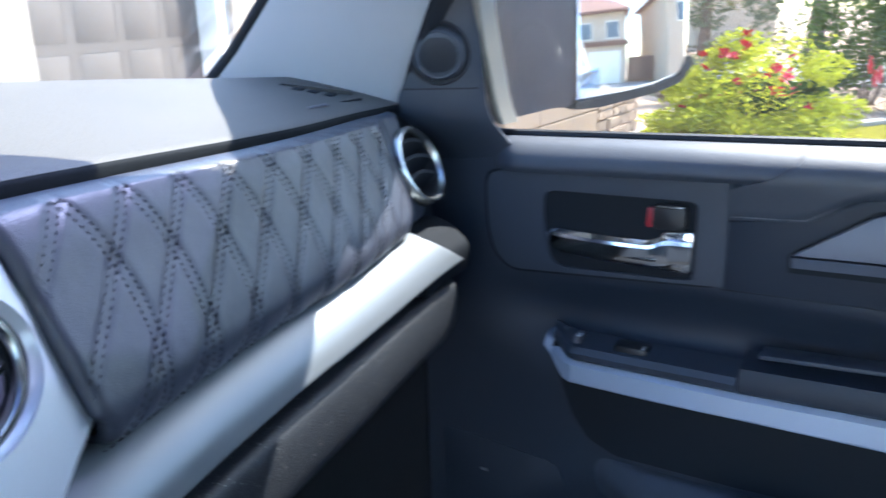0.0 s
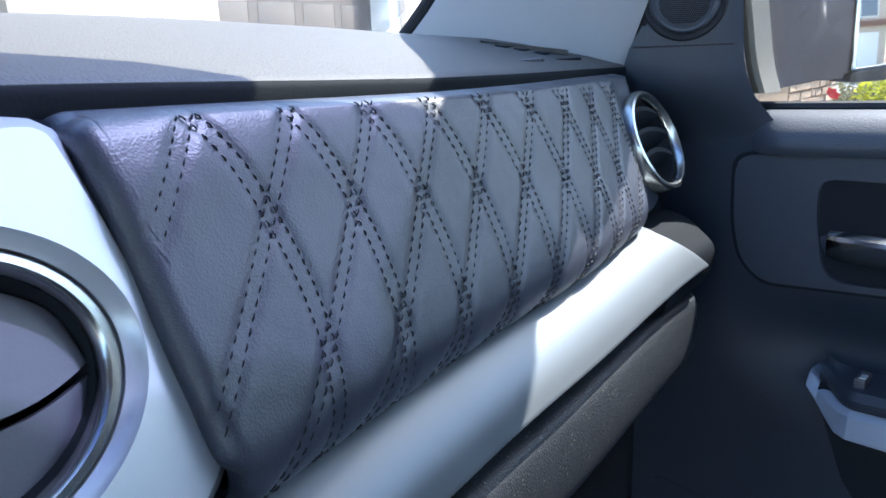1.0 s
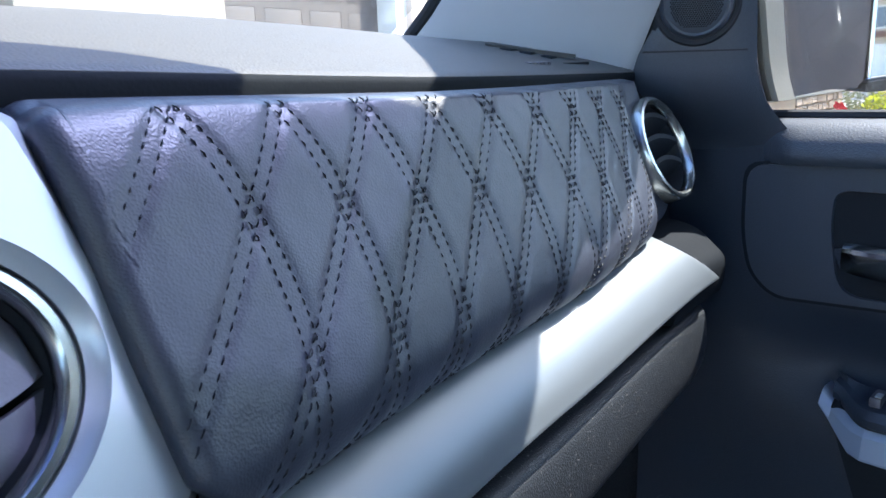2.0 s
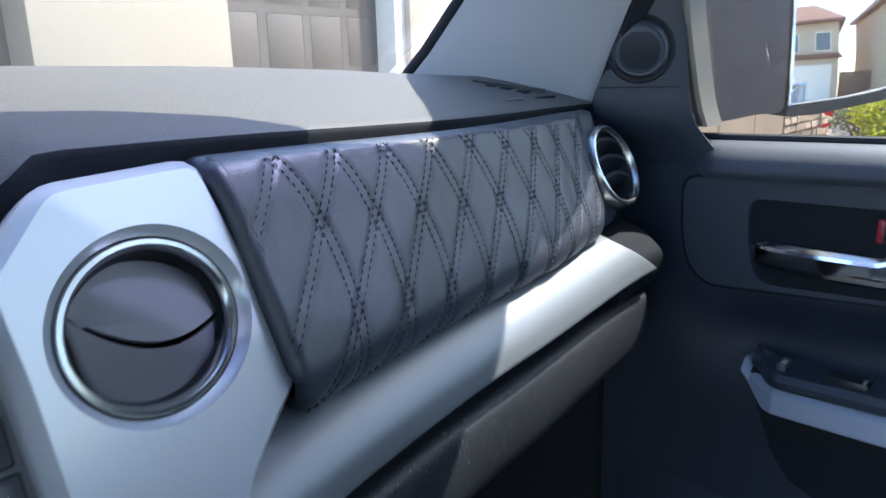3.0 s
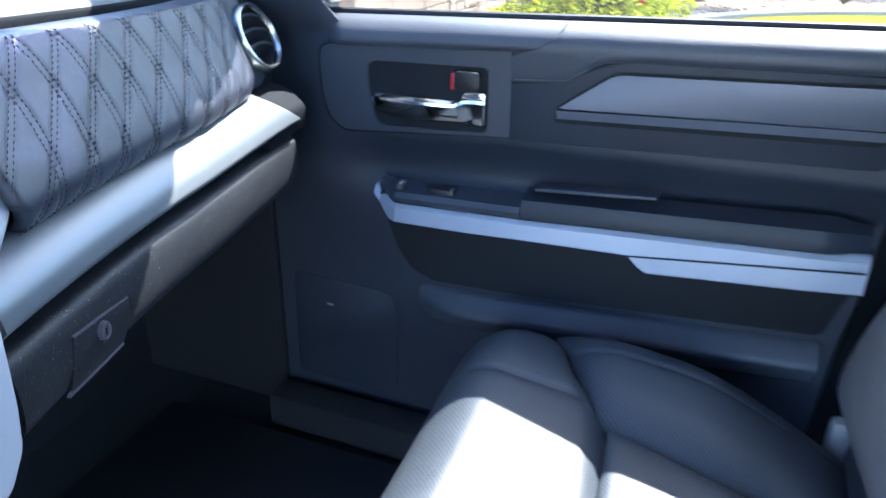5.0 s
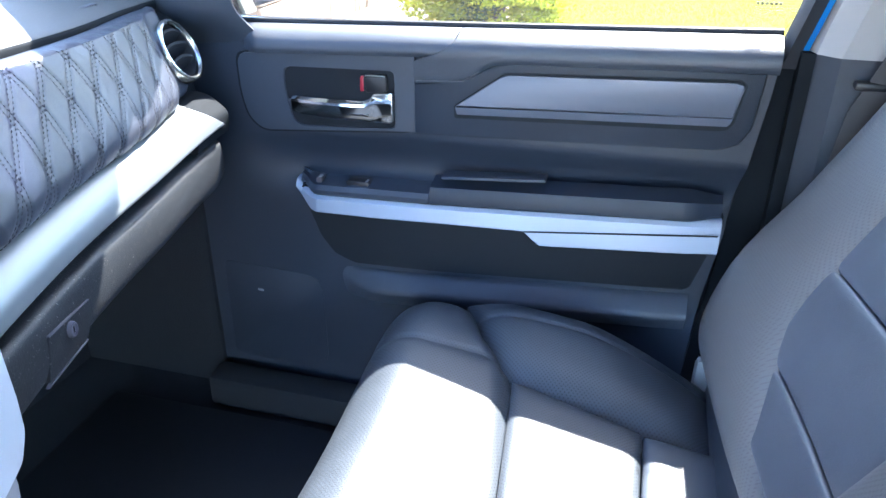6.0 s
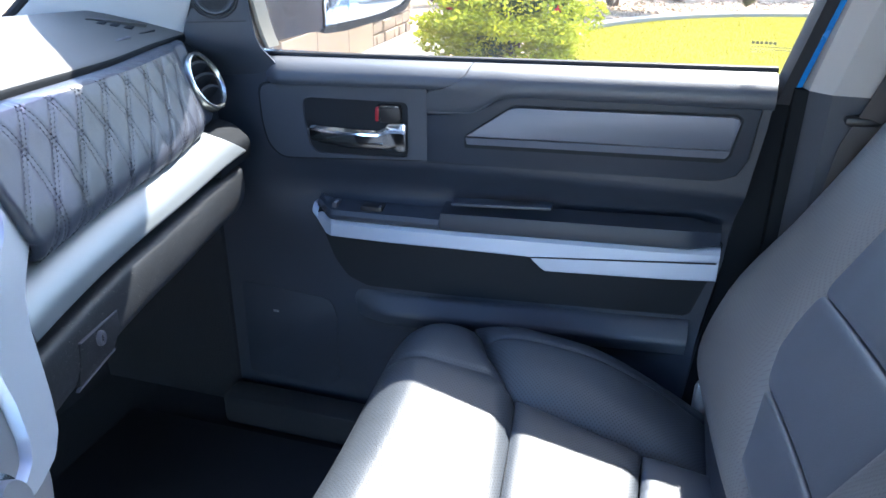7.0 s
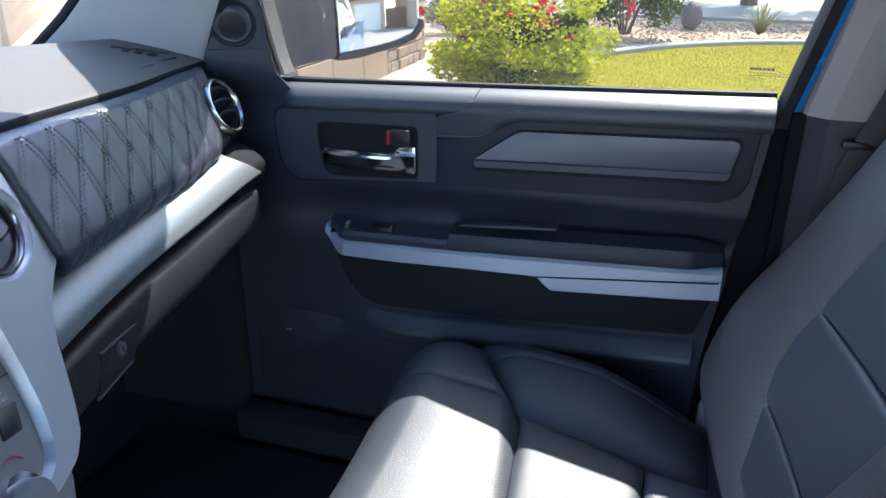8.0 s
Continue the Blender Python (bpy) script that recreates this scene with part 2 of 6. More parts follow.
def tube(pts, r, n=10):
    """A round bar along a polyline."""
    pts = [Vector(p) for p in pts]
    rings = []
    for i, p in enumerate(pts):
        d = (pts[min(i + 1, len(pts) - 1)] - pts[max(i - 1, 0)]).normalized()
        a = d.orthogonal().normalized() if i == 0 else (a - d * a.dot(d)).normalized()
        b = d.cross(a)
        rr = r[i] if isinstance(r, (list, tuple)) else r
        rings.append([p + (a * math.cos(2 * math.pi * k / n) + b * math.sin(2 * math.pi * k / n)) * rr for k in range(n)])
    return loft(rings)


def sstep(t):
    t = min(max(t, 0.0), 1.0)
    return t * t * (3 - 2 * t)


def pillow(fn, h, nu=20, nv=20, pu=5.0, pv=5.0, base=0.05):
    """An upholstered pad: fn(u, v) gives place and outward normal over -1..1; it swells by h and falls away at its borders."""
    top, bot = [], []
    for j in range(nv + 1):
        for i in range(nu + 1):
            u, v = math.sin(math.pi / 2 * (2 * i / nu - 1)), math.sin(math.pi / 2 * (2 * j / nv - 1))
            p, nrm = fn(u, v)
            k = math.sqrt(max(1 - abs(u) ** pu, 0)) * math.sqrt(max(1 - abs(v) ** pv, 0))
            top.append(p + nrm * h * (k - 1))
            bot.append(p - nrm * (h + base))
    verts = top + bot
    o, w = len(top), nu + 1
    faces = []
    for j in range(nv):
        for i in range(nu):
            a = j * w + i
            faces.append((a, a + 1, a + w + 1, a + w))
            faces.append((o + a, o + a + w, o + a + w + 1, o + a + 1))
    for i in range(nu):
        faces.append((i, o + i, o + i + 1, i + 1))
        a = nv * w + i
        faces.append((a, a + 1, o + a + 1, o + a))
    for j in range(nv):
        a = j * w
        faces.append((a, a + w, o + a + w, o + a))
        a = j * w + nu
        faces.append((a, o + a, o + a + w, a + w))
    return verts, faces


def pane_mesh(name, inner, off, material, parent=None, label=""):
    """A glass pane: its cabin side mirrors a little, the rest of its body is clear."""
    k = len(inner)
    verts = [Vector(p) for p in inner] + [Vector(p) + Vector(off) for p in inner]
    faces = [tuple(range(k)), tuple(range(2 * k - 1, k - 1, -1))] + [(i, k + i, k + (i + 1) % k, (i + 1) % k) for i in range(k)]
    ob = mesh(name, verts, faces, material, parent, label)
    ob.data.materials.append(M_CLEAR)
    ob.data.polygons.foreach_set("material_index", [0] + [1] * (len(faces) - 1))
    return ob


# ---------- cab shell ----------
def yoff(x):
    """How far the dash face bows forward of its middle line."""
    x = abs(x)
    return 0.015 - 0.065 * ((0.86 - min(x, 0.86)) / 0.5) ** 2 * (1 if x > 0.2 else 0.86) + 0.03 * sstep((x - 0.56) / 0.38)


floor_ob = part("floor", box(-1.0, 1.0, -1.75, 1.0, 0.56, 0.62, 0.0), M_CARPET)
tagged(floor_ob, "black carpeted cab floor under the seat", "floor", kind="structure")
wall = part("firewall", box(-0.98, 0.98, 0.94, 1.0, 0.62, 1.40), M_CARPET)
tagged(wall, "dark carpeted bulkhead behind the footwell", "wall", kind="structure")
roof = part("ceiling", box(-0.86, 0.86, -1.75, 0.305, 1.80, 1.87, 0.012), M_HEAD)
tagged(roof, "pale cloth headliner over the cab", "ceiling", kind="structure")
for _s in (-1, 1):
    rail = part("trim_roof_rail", box(min(_s * 0.80, _s * 0.87), max(_s * 0.80, _s * 0.87), -1.75, 0.22, 1.765, 1.83, 0.012), M_HEAD)
    tagged(rail, "pale cloth covered roof side rail", "trim", kind="structure")
back = part("wall_back", box(-0.98, 0.98, -1.80, -1.75, 0.62, 1.38), M_PLASTIC)
tagged(back, "dark plastic rear cab wall", "wall", kind="structure")
left = part("wall_driver", box(-1.02, -0.95, -1.75, -0.62, 0.62, 1.36, 0.01), M_PLASTIC)
tagged(left, "dark rear door panel on the driver side", "wall", kind="structure")
rearside = part("wall_rear_door", box(0.95, 1.02, -1.75, -0.60, 0.62, 1.38, 0.01), M_PLASTIC)
tagged(rearside, "dark rear door panel below the window", "wall", kind="structure")


def pillar(name, label, sec0, sec1, material, kind="structure", n=8):
    """A slanting post between two outlines of equal count, slightly bowed."""
    rings = []
    for i in range(n + 1):
        t = i / n
        rings.append([Vector(a) * (1 - t) + Vector(b) * t for a, b in zip(sec0, sec1)])
    v, f = loft(rings)
    ob = mesh(name, v, f, material)
    return tagged(ob, label, "pillar", kind=kind)


# driver side pillars and the rear ones, which close the cab
for sgn, nm in ((-1, "driver"),):
    pillar("pillar_a_" + nm, "light grey windscreen pillar trim", [(-0.93, 0.57, 1.38), (-0.86, 0.57, 1.38), (-0.84, 0.86, 1.40), (-0.95, 0.92, 1.40)],
           [(-0.84, 0.26, 1.78), (-0.76, 0.26, 1.78), (-0.74, 0.40, 1.78), (-0.82, 0.44, 1.78)], M_PILLAR)
    pillar("pillar_b_" + nm, "light grey door pillar trim", [(-1.0, -0.36, 1.34), (-0.93, -0.36, 1.34), (-0.93, -0.60, 1.34), (-1.0, -0.60, 1.34)],
           [(-0.86, -0.44, 1.78), (-0.80, -0.44, 1.78), (-0.80, -0.66, 1.78), (-0.86, -0.66, 1.78)], M_PILLAR)
for sgn, nm in ((-1, "rear_driver"), (1, "rear_passenger")):
    pillar("pillar_c_" + nm, "light grey rear cab pillar trim", [(sgn * 1.0, -1.45, 1.34), (sgn * 0.9, -1.45, 1.34), (sgn * 0.9, -1.80, 1.34), (sgn * 1.0, -1.80, 1.34)],
           [(sgn * 0.86, -1.40, 1.78), (sgn * 0.76, -1.40, 1.78), (sgn * 0.76, -1.75, 1.78), (sgn * 0.86, -1.75, 1.78)], M_PILLAR)

# windscreen, its tinted band dipping towards the middle
BAND = [(0.83, 0.399), (0.72, 0.400), (0.69, 0.404), (0.66, 0.417), (0.625, 0.438), (0.59, 0.455), (0.50, 0.475), (-0.50, 0.475), (-0.59, 0.455), (-0.66, 0.417), (-0.72, 0.400), (-0.83, 0.399)]


def screen_z(y):
    return 1.405 + (0.97 - y) * 0.41 / 0.67


scr = pane_mesh("windscreen", [(-0.86, 0.97, 1.405), (0.86, 0.97, 1.405)] + [(x, y, screen_z(y)) for x, y in BAND], (0, 0.003, 0.004), M_SCREEN)
tagged(scr, "clear raked windscreen above the dash", "windscreen", kind="structure")
scr.visible_shadow = False
band = pane_mesh("windscreen_shade_band", [(x, y - 0.0006, screen_z(y - 0.0006)) for x, y in BAND[::-1]] + [(0.83, 0.30, 1.815), (-0.83, 0.30, 1.815)], (0, 0.003, 0.004), M_SHADE)
tagged(band, "blue tinted shade band along the windscreen top", "windscreen", kind="structure")

# front passenger pillar trim: wide at the dash, narrowing to the roof
ZS = [1.395, 1.46, 1.523, 1.60, 1.66, 1.70, 1.75, 1.785, 1.81]
REAR_EDGE = [0.590, 0.556, 0.519, 0.462, 0.410, 0.352, 0.255, 0.19, 0.15]
FRONT_EDGE = [0.905, 0.812, 0.738, 0.648, 0.56, 0.49, 0.41, 0.35, 0.31]


def a_pillar():
    rings, edge_f, edge_r = [], [], []
    for i in range(19):
        t = i / 18
        z = 1.395 + 0.412 * t
        yr, yf = float(np.interp(z, ZS, REAR_EDGE)), float(np.interp(z, ZS, FRONT_EDGE))
        xo, xi = 0.895 - 0.075 * t, 0.842 - 0.052 * t
        rings.append([(xo, yr, z), (xo - 0.006, yr - 0.004, z), (xo - 0.018, yr + 0.006, z), (xi + 0.022, yr * 0.6 + yf * 0.4, z), (xi, yr * 0.2 + yf * 0.8, z),
                      (xi + 0.004, yf, z), (xi + 0.02, yf + 0.012, z), (xo + 0.03, yf + 0.0, z), (xo + 0.05, yr + 0.02, z)])
        edge_f.append((xi + 0.012, yf + 0.014, z + 0.004))
        edge_r.append((xo + 0.006, yr - 0.009, z))
    v, f = loft(rings)
    ob = mesh("pillar_a_passenger", v, f, M_PILLAR, angle=50)
    tagged(ob, "light grey windscreen pillar trim at the dash end", "pillar", kind="structure")
    v, f = tube(edge_f, 0.008)
    tagged(mesh("trim_screen_edge", v, f, M_RUBBER), "black rubber edge of the windscreen", "trim", kind="structure")
    rings = []
    for (x, y, z) in edge_r:
        g = 1.002 - 0.36 * (z - 1.36) + 0.012
        # w: unseen swell added to the seal to cut the panel's sun patch
        w = 0.034 * sstep((z - 1.535) / 0.035) * (1 - sstep((z - 1.635) / 0.045))
        rings.append([(x - 0.008, y + 0.016, z), (x - 0.008, y, z), (x + 0.004, y - 0.008, z), (g - 0.012, y - w, z), (g, y + 0.016 - w, z), (g, y + 0.05, z)])
    v, f = loft(rings)
    tagged(mesh("trim_door_seal", v, f, M_RUBBER), "black rubber door seal beside the pillar", "trim", kind="structure")


a_pillar()


# ---------- dashboard ----------
dash = thing("dashboard", (0.4, 0.7, 1.13), "black padded dashboard with quilted leather panel and silver trim", "dashboard")


def dash_loft(name, profile, x0, x1, nx, material, label="", parent=dash, end=None, angle=35):
    """A moulding that follows the bow of the dash; profile is a closed ring of (y, z); end(x, y, z) may reshape it."""
    rings = []
    for i in range(nx + 1):
        x = x0 + (x1 - x0) * i / nx
        ring = []
        for y, z in profile:
            w = 1 - sstep((y - 0.55) / 0.25)
            p = (x, y + yoff(x) * w, z)
            ring.append(end(*p) if end else p)
        rings.append(ring)
    v, f = loft(rings)
    return mesh(name, v, f, material, parent, label, angle)


def curve(pts, n=6):
    """A smooth run through points."""
    out = []
    for i in range(len(pts) - 1):
        p0, p1, p2, p3 = (Vector(pts[max(i - 1, 0)]), Vector(pts[i]), Vector(pts[i + 1]), Vector(pts[min(i + 2, len(pts) - 1)]))
        for j in range(n):
            t = j / n
            out.append(tuple(0.5 * (2 * p1 + (p2 - p0) * t + (2 * p0 - 5 * p1 + 4 * p2 - p3) * t * t + (3 * p1 - p0 - 3 * p2 + p3) * t ** 3)))
    out.append(tuple(pts[-1]))
    return out


def hood_drop(x, y, z):
    h = sstep((0.228 - abs(x)) / 0.05)
    near = 1 - sstep((y - 0.40) / 0.2)
    tip = sstep((abs(x) - 0.80) / 0.075) * near
    drop = sstep((0.222 - abs(x)) / 0.10)
    return (x, y - 0.03 * h * near + 0.06 * tip, z - (0.012 * h + 0.050 * drop) * near)


def edge_z(x):
    """Height of the line where the quilted panel meets the pad; it drops towards the door."""
    return float(np.interp(abs(x), [0.15, 0.35, 0.45, 0.53, 0.60, 0.70, 0.80, 0.88], [1.4215, 1.4125, 1.4075, 1.4040, 1.4022, 1.4000, 1.3980, 1.3965]))


def edge_y(x):
    return 0.508 + yoff(x) + 0.014 * sstep((abs(x) - 0.62) / 0.20)


def pad_crest(x):
    """Height of the pad's crown, which falls towards the door."""
    return float(np.interp(abs(x), [0.30, 0.45, 0.53, 0.63, 0.71, 0.80, 0.90], [1.464, 1.459, 1.455, 1.449, 1.443, 1.437, 1.431]))


def pad_lift(x):
    return float(np.interp(abs(x), [0.3, 0.5, 0.85], [0.0095, 0.0085, 0.0060]))


def on_pad(x, y):
    """Height of the pad's upper side."""
    y0, z0, c = edge_y(x) + 0.018, edge_z(x) + pad_lift(x) + 0.003, pad_crest(x)
    if y < 0.73:
        t = (y - y0) / (0.73 - y0)
        return z0 + (c - z0) * (1.25 * t - 0.25 * t * t)
    return c - 0.010 * ((y - 0.73) / 0.10) - 0.010 * max(y - 0.82, 0) / 0.13


def pad_rings():
    """The pad runs down to its near edge; a black rolled lip fills the step to the quilted panel and paints in its
    shade.
    """
    pad, lip = [], []
    n = 130
    for i in range(n + 1):
        x = -0.90 + 1.776 * i / n
        y, z = edge_y(x), edge_z(x)
        h = pad_lift(x)
        ring = [(0.95, on_pad(x, 0.95) - 0.02)] + [(q, on_pad(x, q)) for q in (0.95, 0.90, 0.82, 0.77, 0.73, 0.69, 0.64, 0.60)]
        ring += [(y + 0.050, on_pad(x, y + 0.050)), (y + 0.018, z + h + 0.0030), (y + 0.0095, z + h + 0.0016), (y + 0.0055, z + h - 0.0004), (y + 0.0062, z + h - 0.003), (y + 0.05, z), (0.94, 1.38)]
        pad.append([hood_drop(x, a, c) for a, c in ring])
        lip.append([hood_drop(x, a, c) for a, c in ((y + 0.0080, z + h + 0.0004), (y + 0.0045, z + h - 0.0012), (y + 0.0036, z + h - 0.004), (y + 0.0040, z - 0.003), (y + 0.006, z - 0.008), (y + 0.045, z - 0.008), (y + 0.045, z + h - 0.002))])
    v, f = loft(pad)
    mesh("dash_pad", v, f, M_PAD, dash, "dusty dark vinyl dash pad", 50)
    v, f = loft(lip)
    mesh("pad_lip", v, f, M_CAP, dash, "black rolled edge of the dash pad", 50)


pad_rings()
body_profile = [(0.56, 1.388), (0.535, 1.385), (0.515, 1.36), (0.505, 1.31), (0.500, 1.27), (0.490, 1.222), (0.480, 1.20), (0.466, 1.14), (0.50, 1.115), (0.62, 1.05), (0.88, 1.0), (0.94, 1.385)]
# near-black body puts the shade of the gaps before it into colour
dash_loft("dash_body", body_profile, -0.90, 0.90, 90, M_POCKET, "black plastic dash body")

# quilted panel
PANEL = [(0.500, 1.4125), (0.487, 1.4105), (0.4755, 1.3945), (0.4655, 1.368), (0.4535, 1.338), (0.4425, 1.312), (0.4375, 1.294), (0.4415, 1.279), (0.452, 1.2695), (0.470, 1.264)]
_fine = curve(PANEL, 12)
_arc = [0.0]
for _a, _b in zip(_fine, _fine[1:]):
    _arc.append(_arc[-1] + math.hypot(_b[0] - _a[0], _b[1] - _a[1]))
S0 = _arc[12]
S_END = _arc[-1] - S0


def panel_at(x, s):
    """A point of the bare panel: across at x, s metres down from its top edge."""
    k = min(max(s + S0, 0), _arc[-1])
    y = float(np.interp(k, _arc, [p[0] for p in _fine]))
    z = float(np.interp(k, _arc, [p[1] for p in _fine]))
    return Vector((x, y + yoff(x) + 0.014 * sstep((x - 0.62) / 0.20) + 0.016 * sstep((x - 0.755) / 0.05), z))


FALL_AT, RISE_AT = (0.3485, 0.0487), (0.3475, 0.0518)  # first seam of each run and the steps between seams


def fall(s):
    return 0.643 * s - 3.4 * s * s


def rise(s):
    return -0.63 * s - 0.82 * s * s


def depth(x, s):
    """Distance below the line of the upper seam ends, which drops towards the door."""
    return s - 0.052 * (x - 0.345)


def seam_gap(x, s):
    """Distance, along the dash, to the nearest seam of either run."""
    d = max(depth(x, s), 0)
    out = []
    for (first, step), run in ((FALL_AT, fall), (RISE_AT, rise)):
        a = x - first - run(d)
        out.append(abs(a) if a < 0 else min(a % step, step - a % step))
    return out


VENT_AT, VENT_N = Vector((0.836, 0.5165, 1.338)), Vector((0.1457, -1.0, 0.4517)).normalized()


def quilt():
    nx, ns = 420, 110
    x0, x1 = 0.3005, 0.850
    top, bot = [], []
    ss = [k * 0.0004 - S0 for k in range(260)]
    zs = [panel_at(0.5, q).z for q in ss]
    s_start = []
    for i in range(nx + 1):
        lim = edge_z(x0 + (x1 - x0) * i / nx) - 0.0018
        s_start.append(next(q for q, z in zip(ss, zs) if z < lim))
    for j in range(ns + 1):
        for i in range(nx + 1):
            row_z = 1.41 if j < 3 else panel_at(0.5, S_END * (j - 3) / (ns - 3)).z
            xl = 0.3005 + 0.019 * min((1.407 - row_z) / 0.11, 1.15) + 0.004 * sstep((1.297 - row_z) / 0.01)
            x = xl + (x1 - xl) * i / nx
            if j < 3:
                rr = min((x - xl) / 0.010, 1.0)
                curl = 0.010 * (1 - math.sqrt(max(1 - (1 - rr) ** 2, 0)))
                top.append(Vector((0, 0.7 * curl, -0.7 * curl)) + Vector((x, edge_y(x) + 0.022 * sstep((x - 0.825) / 0.04) + (0.006, -0.0005, -0.006)[j], edge_z(x) - (0.0015, 0.0, 0.0002)[j])))
                bot.append(top[-1] + Vector((0, 0.004, -0.004)))
                continue
            start = s_start[i]
            s = start + (S_END - start) * (j - 3) / (ns - 3)
            p = panel_at(x, s)
            p.y += 0.022 * sstep((x - 0.825) / 0.04)
            off = p - VENT_AT
            if (off - VENT_N * off.dot(VENT_N)).length < 0.0455:
                p -= VENT_N * 0.05
            q = panel_at(x, s + 0.002) - panel_at(x, s - 0.002)
            nrm = Vector((0, -abs(q.z) - 1e-5, -q.y)).normalized()
            h = 0.0
            ga, gb = seam_gap(x, s)
            for g in (ga, gb):
                h -= 0.0009 * math.exp(-(max(g - 0.003, 0) / 0.0036) ** 2)
                h -= 0.00015 * math.exp(-((g - 0.0037) / 0.0009) ** 2)
            h += 0.0005 * noise.noise(Vector((x * 38, s * 38, 1.7))) + 0.00015 * noise.noise(Vector((x * 140, s * 140, 4.2)))
            rr = min((x - xl) / 0.010, 1.0)
            curl = 0.010 * (1 - math.sqrt(max(1 - (1 - rr) ** 2, 0)))
            fade = sstep(depth(x, s) / 0.005 + 0.6) * sstep((0.80 - x) / 0.03)
            top.append(p + nrm * (h * fade - curl))
            bot.append(p + Vector((0, 0.014, 0)))
    w, o = nx + 1, len(top)
    faces = [(j * w + i, (j + 1) * w + i, (j + 1) * w + i + 1, j * w + i + 1) for j in range(ns) for i in range(nx)]
    rim = list(range(w)) + [j * w + nx for j in range(1, ns + 1)] + [ns * w + i for i in range(nx - 1, -1, -1)] + [j * w for j in range(ns - 1, 0, -1)]
    verts = top + [bot[k] for k in rim]
    m = len(rim)
    faces += [(rim[k], rim[(k + 1) % m], o + (k + 1) % m, o + k) for k in range(m)]
    faces.append(tuple(o + k for k in range(m)))
    return mesh("quilted_panel", verts, faces, M_LEATHER, dash, "dark violet-grey diamond-stitched leather panel", angle=60)


panel_ob = quilt()


def stitching():
    """Short raised stitches in double rows along every seam."""
    verts, faces = [], []
    gap, long = 0.0046, 0.0028
    out = Vector((0, -1, 0.35)).normalized()
    for (first, step), run in ((FALL_AT, fall), (RISE_AT, rise)):
        for i in range(0, 13):
            for side in (-1, 1):
                s = 0.0
                while s < S_END - 0.012:
                    ends = []
                    for ss in (s, s + long):
                        x = first + step * i + run(ss)
                        ends.append((x + side * 0.0036, ss + 0.052 * (x - 0.345)))
                    s += gap
                    if not all(0.3185 < e[0] < 0.775 for e in ends):
                        continue
                    a, b = (panel_at(*e) for e in ends)
                    d = (b - a).normalized()
                    a, b = a - out * 0.0012, b - out * 0.0012
                    mid = (a + b) / 2 + out * 0.0008
                    side_v = d.cross(out).normalized() * 0.00046
                    up = out * 0.0006
                    k = len(verts)
                    for p, q in ((a, 0.75), (mid, 1.0), (b, 0.75)):
                        verts += [p - side_v * q, p + up * q, p + side_v * q, p - up * 0.8]
                    for r in (0, 4):
                        for c in range(4):
                            faces.append((k + r + c, k + r + (c + 1) % 4, k + r + 4 + (c + 1) % 4, k + r + 4 + c))
                    faces += [(k, k + 3, k + 2, k + 1), (k + 8, k + 9, k + 10, k + 11)]
    return tagged(mesh("stitching", verts, faces, M_THREAD, panel_ob, "double rows of dark thread stitches"), kind="stuff")


stitching()

# silver lower strip, cut slanting at its outer end
def strip_end(x, y, z):
    lim = min(0.780 + max(1.2685 - z, 0) / 0.0405 * 0.062, 0.846)
    return (min(x, lim), y, z) if x > 0.76 else (x, y, z)


strip = curve([(0.464, 1.2725), (0.449, 1.2685), (0.434, 1.2575), (0.4245, 1.2440), (0.4205, 1.2300)], 6) + [(0.4210, 1.2280), (0.4230, 1.2262), (0.4340, 1.2165), (0.47, 1.218), (0.475, 1.268)]
dash_loft("silver_strip", strip, 0.262, 0.846, 110, M_SILVER, "satin silver trim strip", end=strip_end, angle=30)
# blackened end cap: the shade that falls on it is in its colour
cap = curve([(0.476, 1.268), (0.456, 1.263), (0.440, 1.252), (0.4275, 1.24), (0.4265, 1.222), (0.43, 1.208)], 5) + [(0.46, 1.206), (0.49, 1.21), (0.49, 1.267)]
dash_loft("end_cap", cap, 0.755, 0.868, 20, M_CAP, "end cap of the dash, blackened to paint its shade")

# glove box
glove = dash_loft("glove_box", curve([(0.452, 1.2035), (0.436, 1.201), (0.4285, 1.192), (0.425, 1.170), (0.427, 1.146), (0.436, 1.131), (0.455, 1.124)], 5) + [(0.50, 1.123), (0.50, 1.20)],
                  0.262, 0.840, 72, M_GLOVE, "dusty black glove box lid", end=lambda x, y, z: (min(x, float(np.interp(z, [1.12, 1.128, 1.136, 1.155, 1.20], [0.772, 0.79, 0.806, 0.828, 0.838]))), y, z))


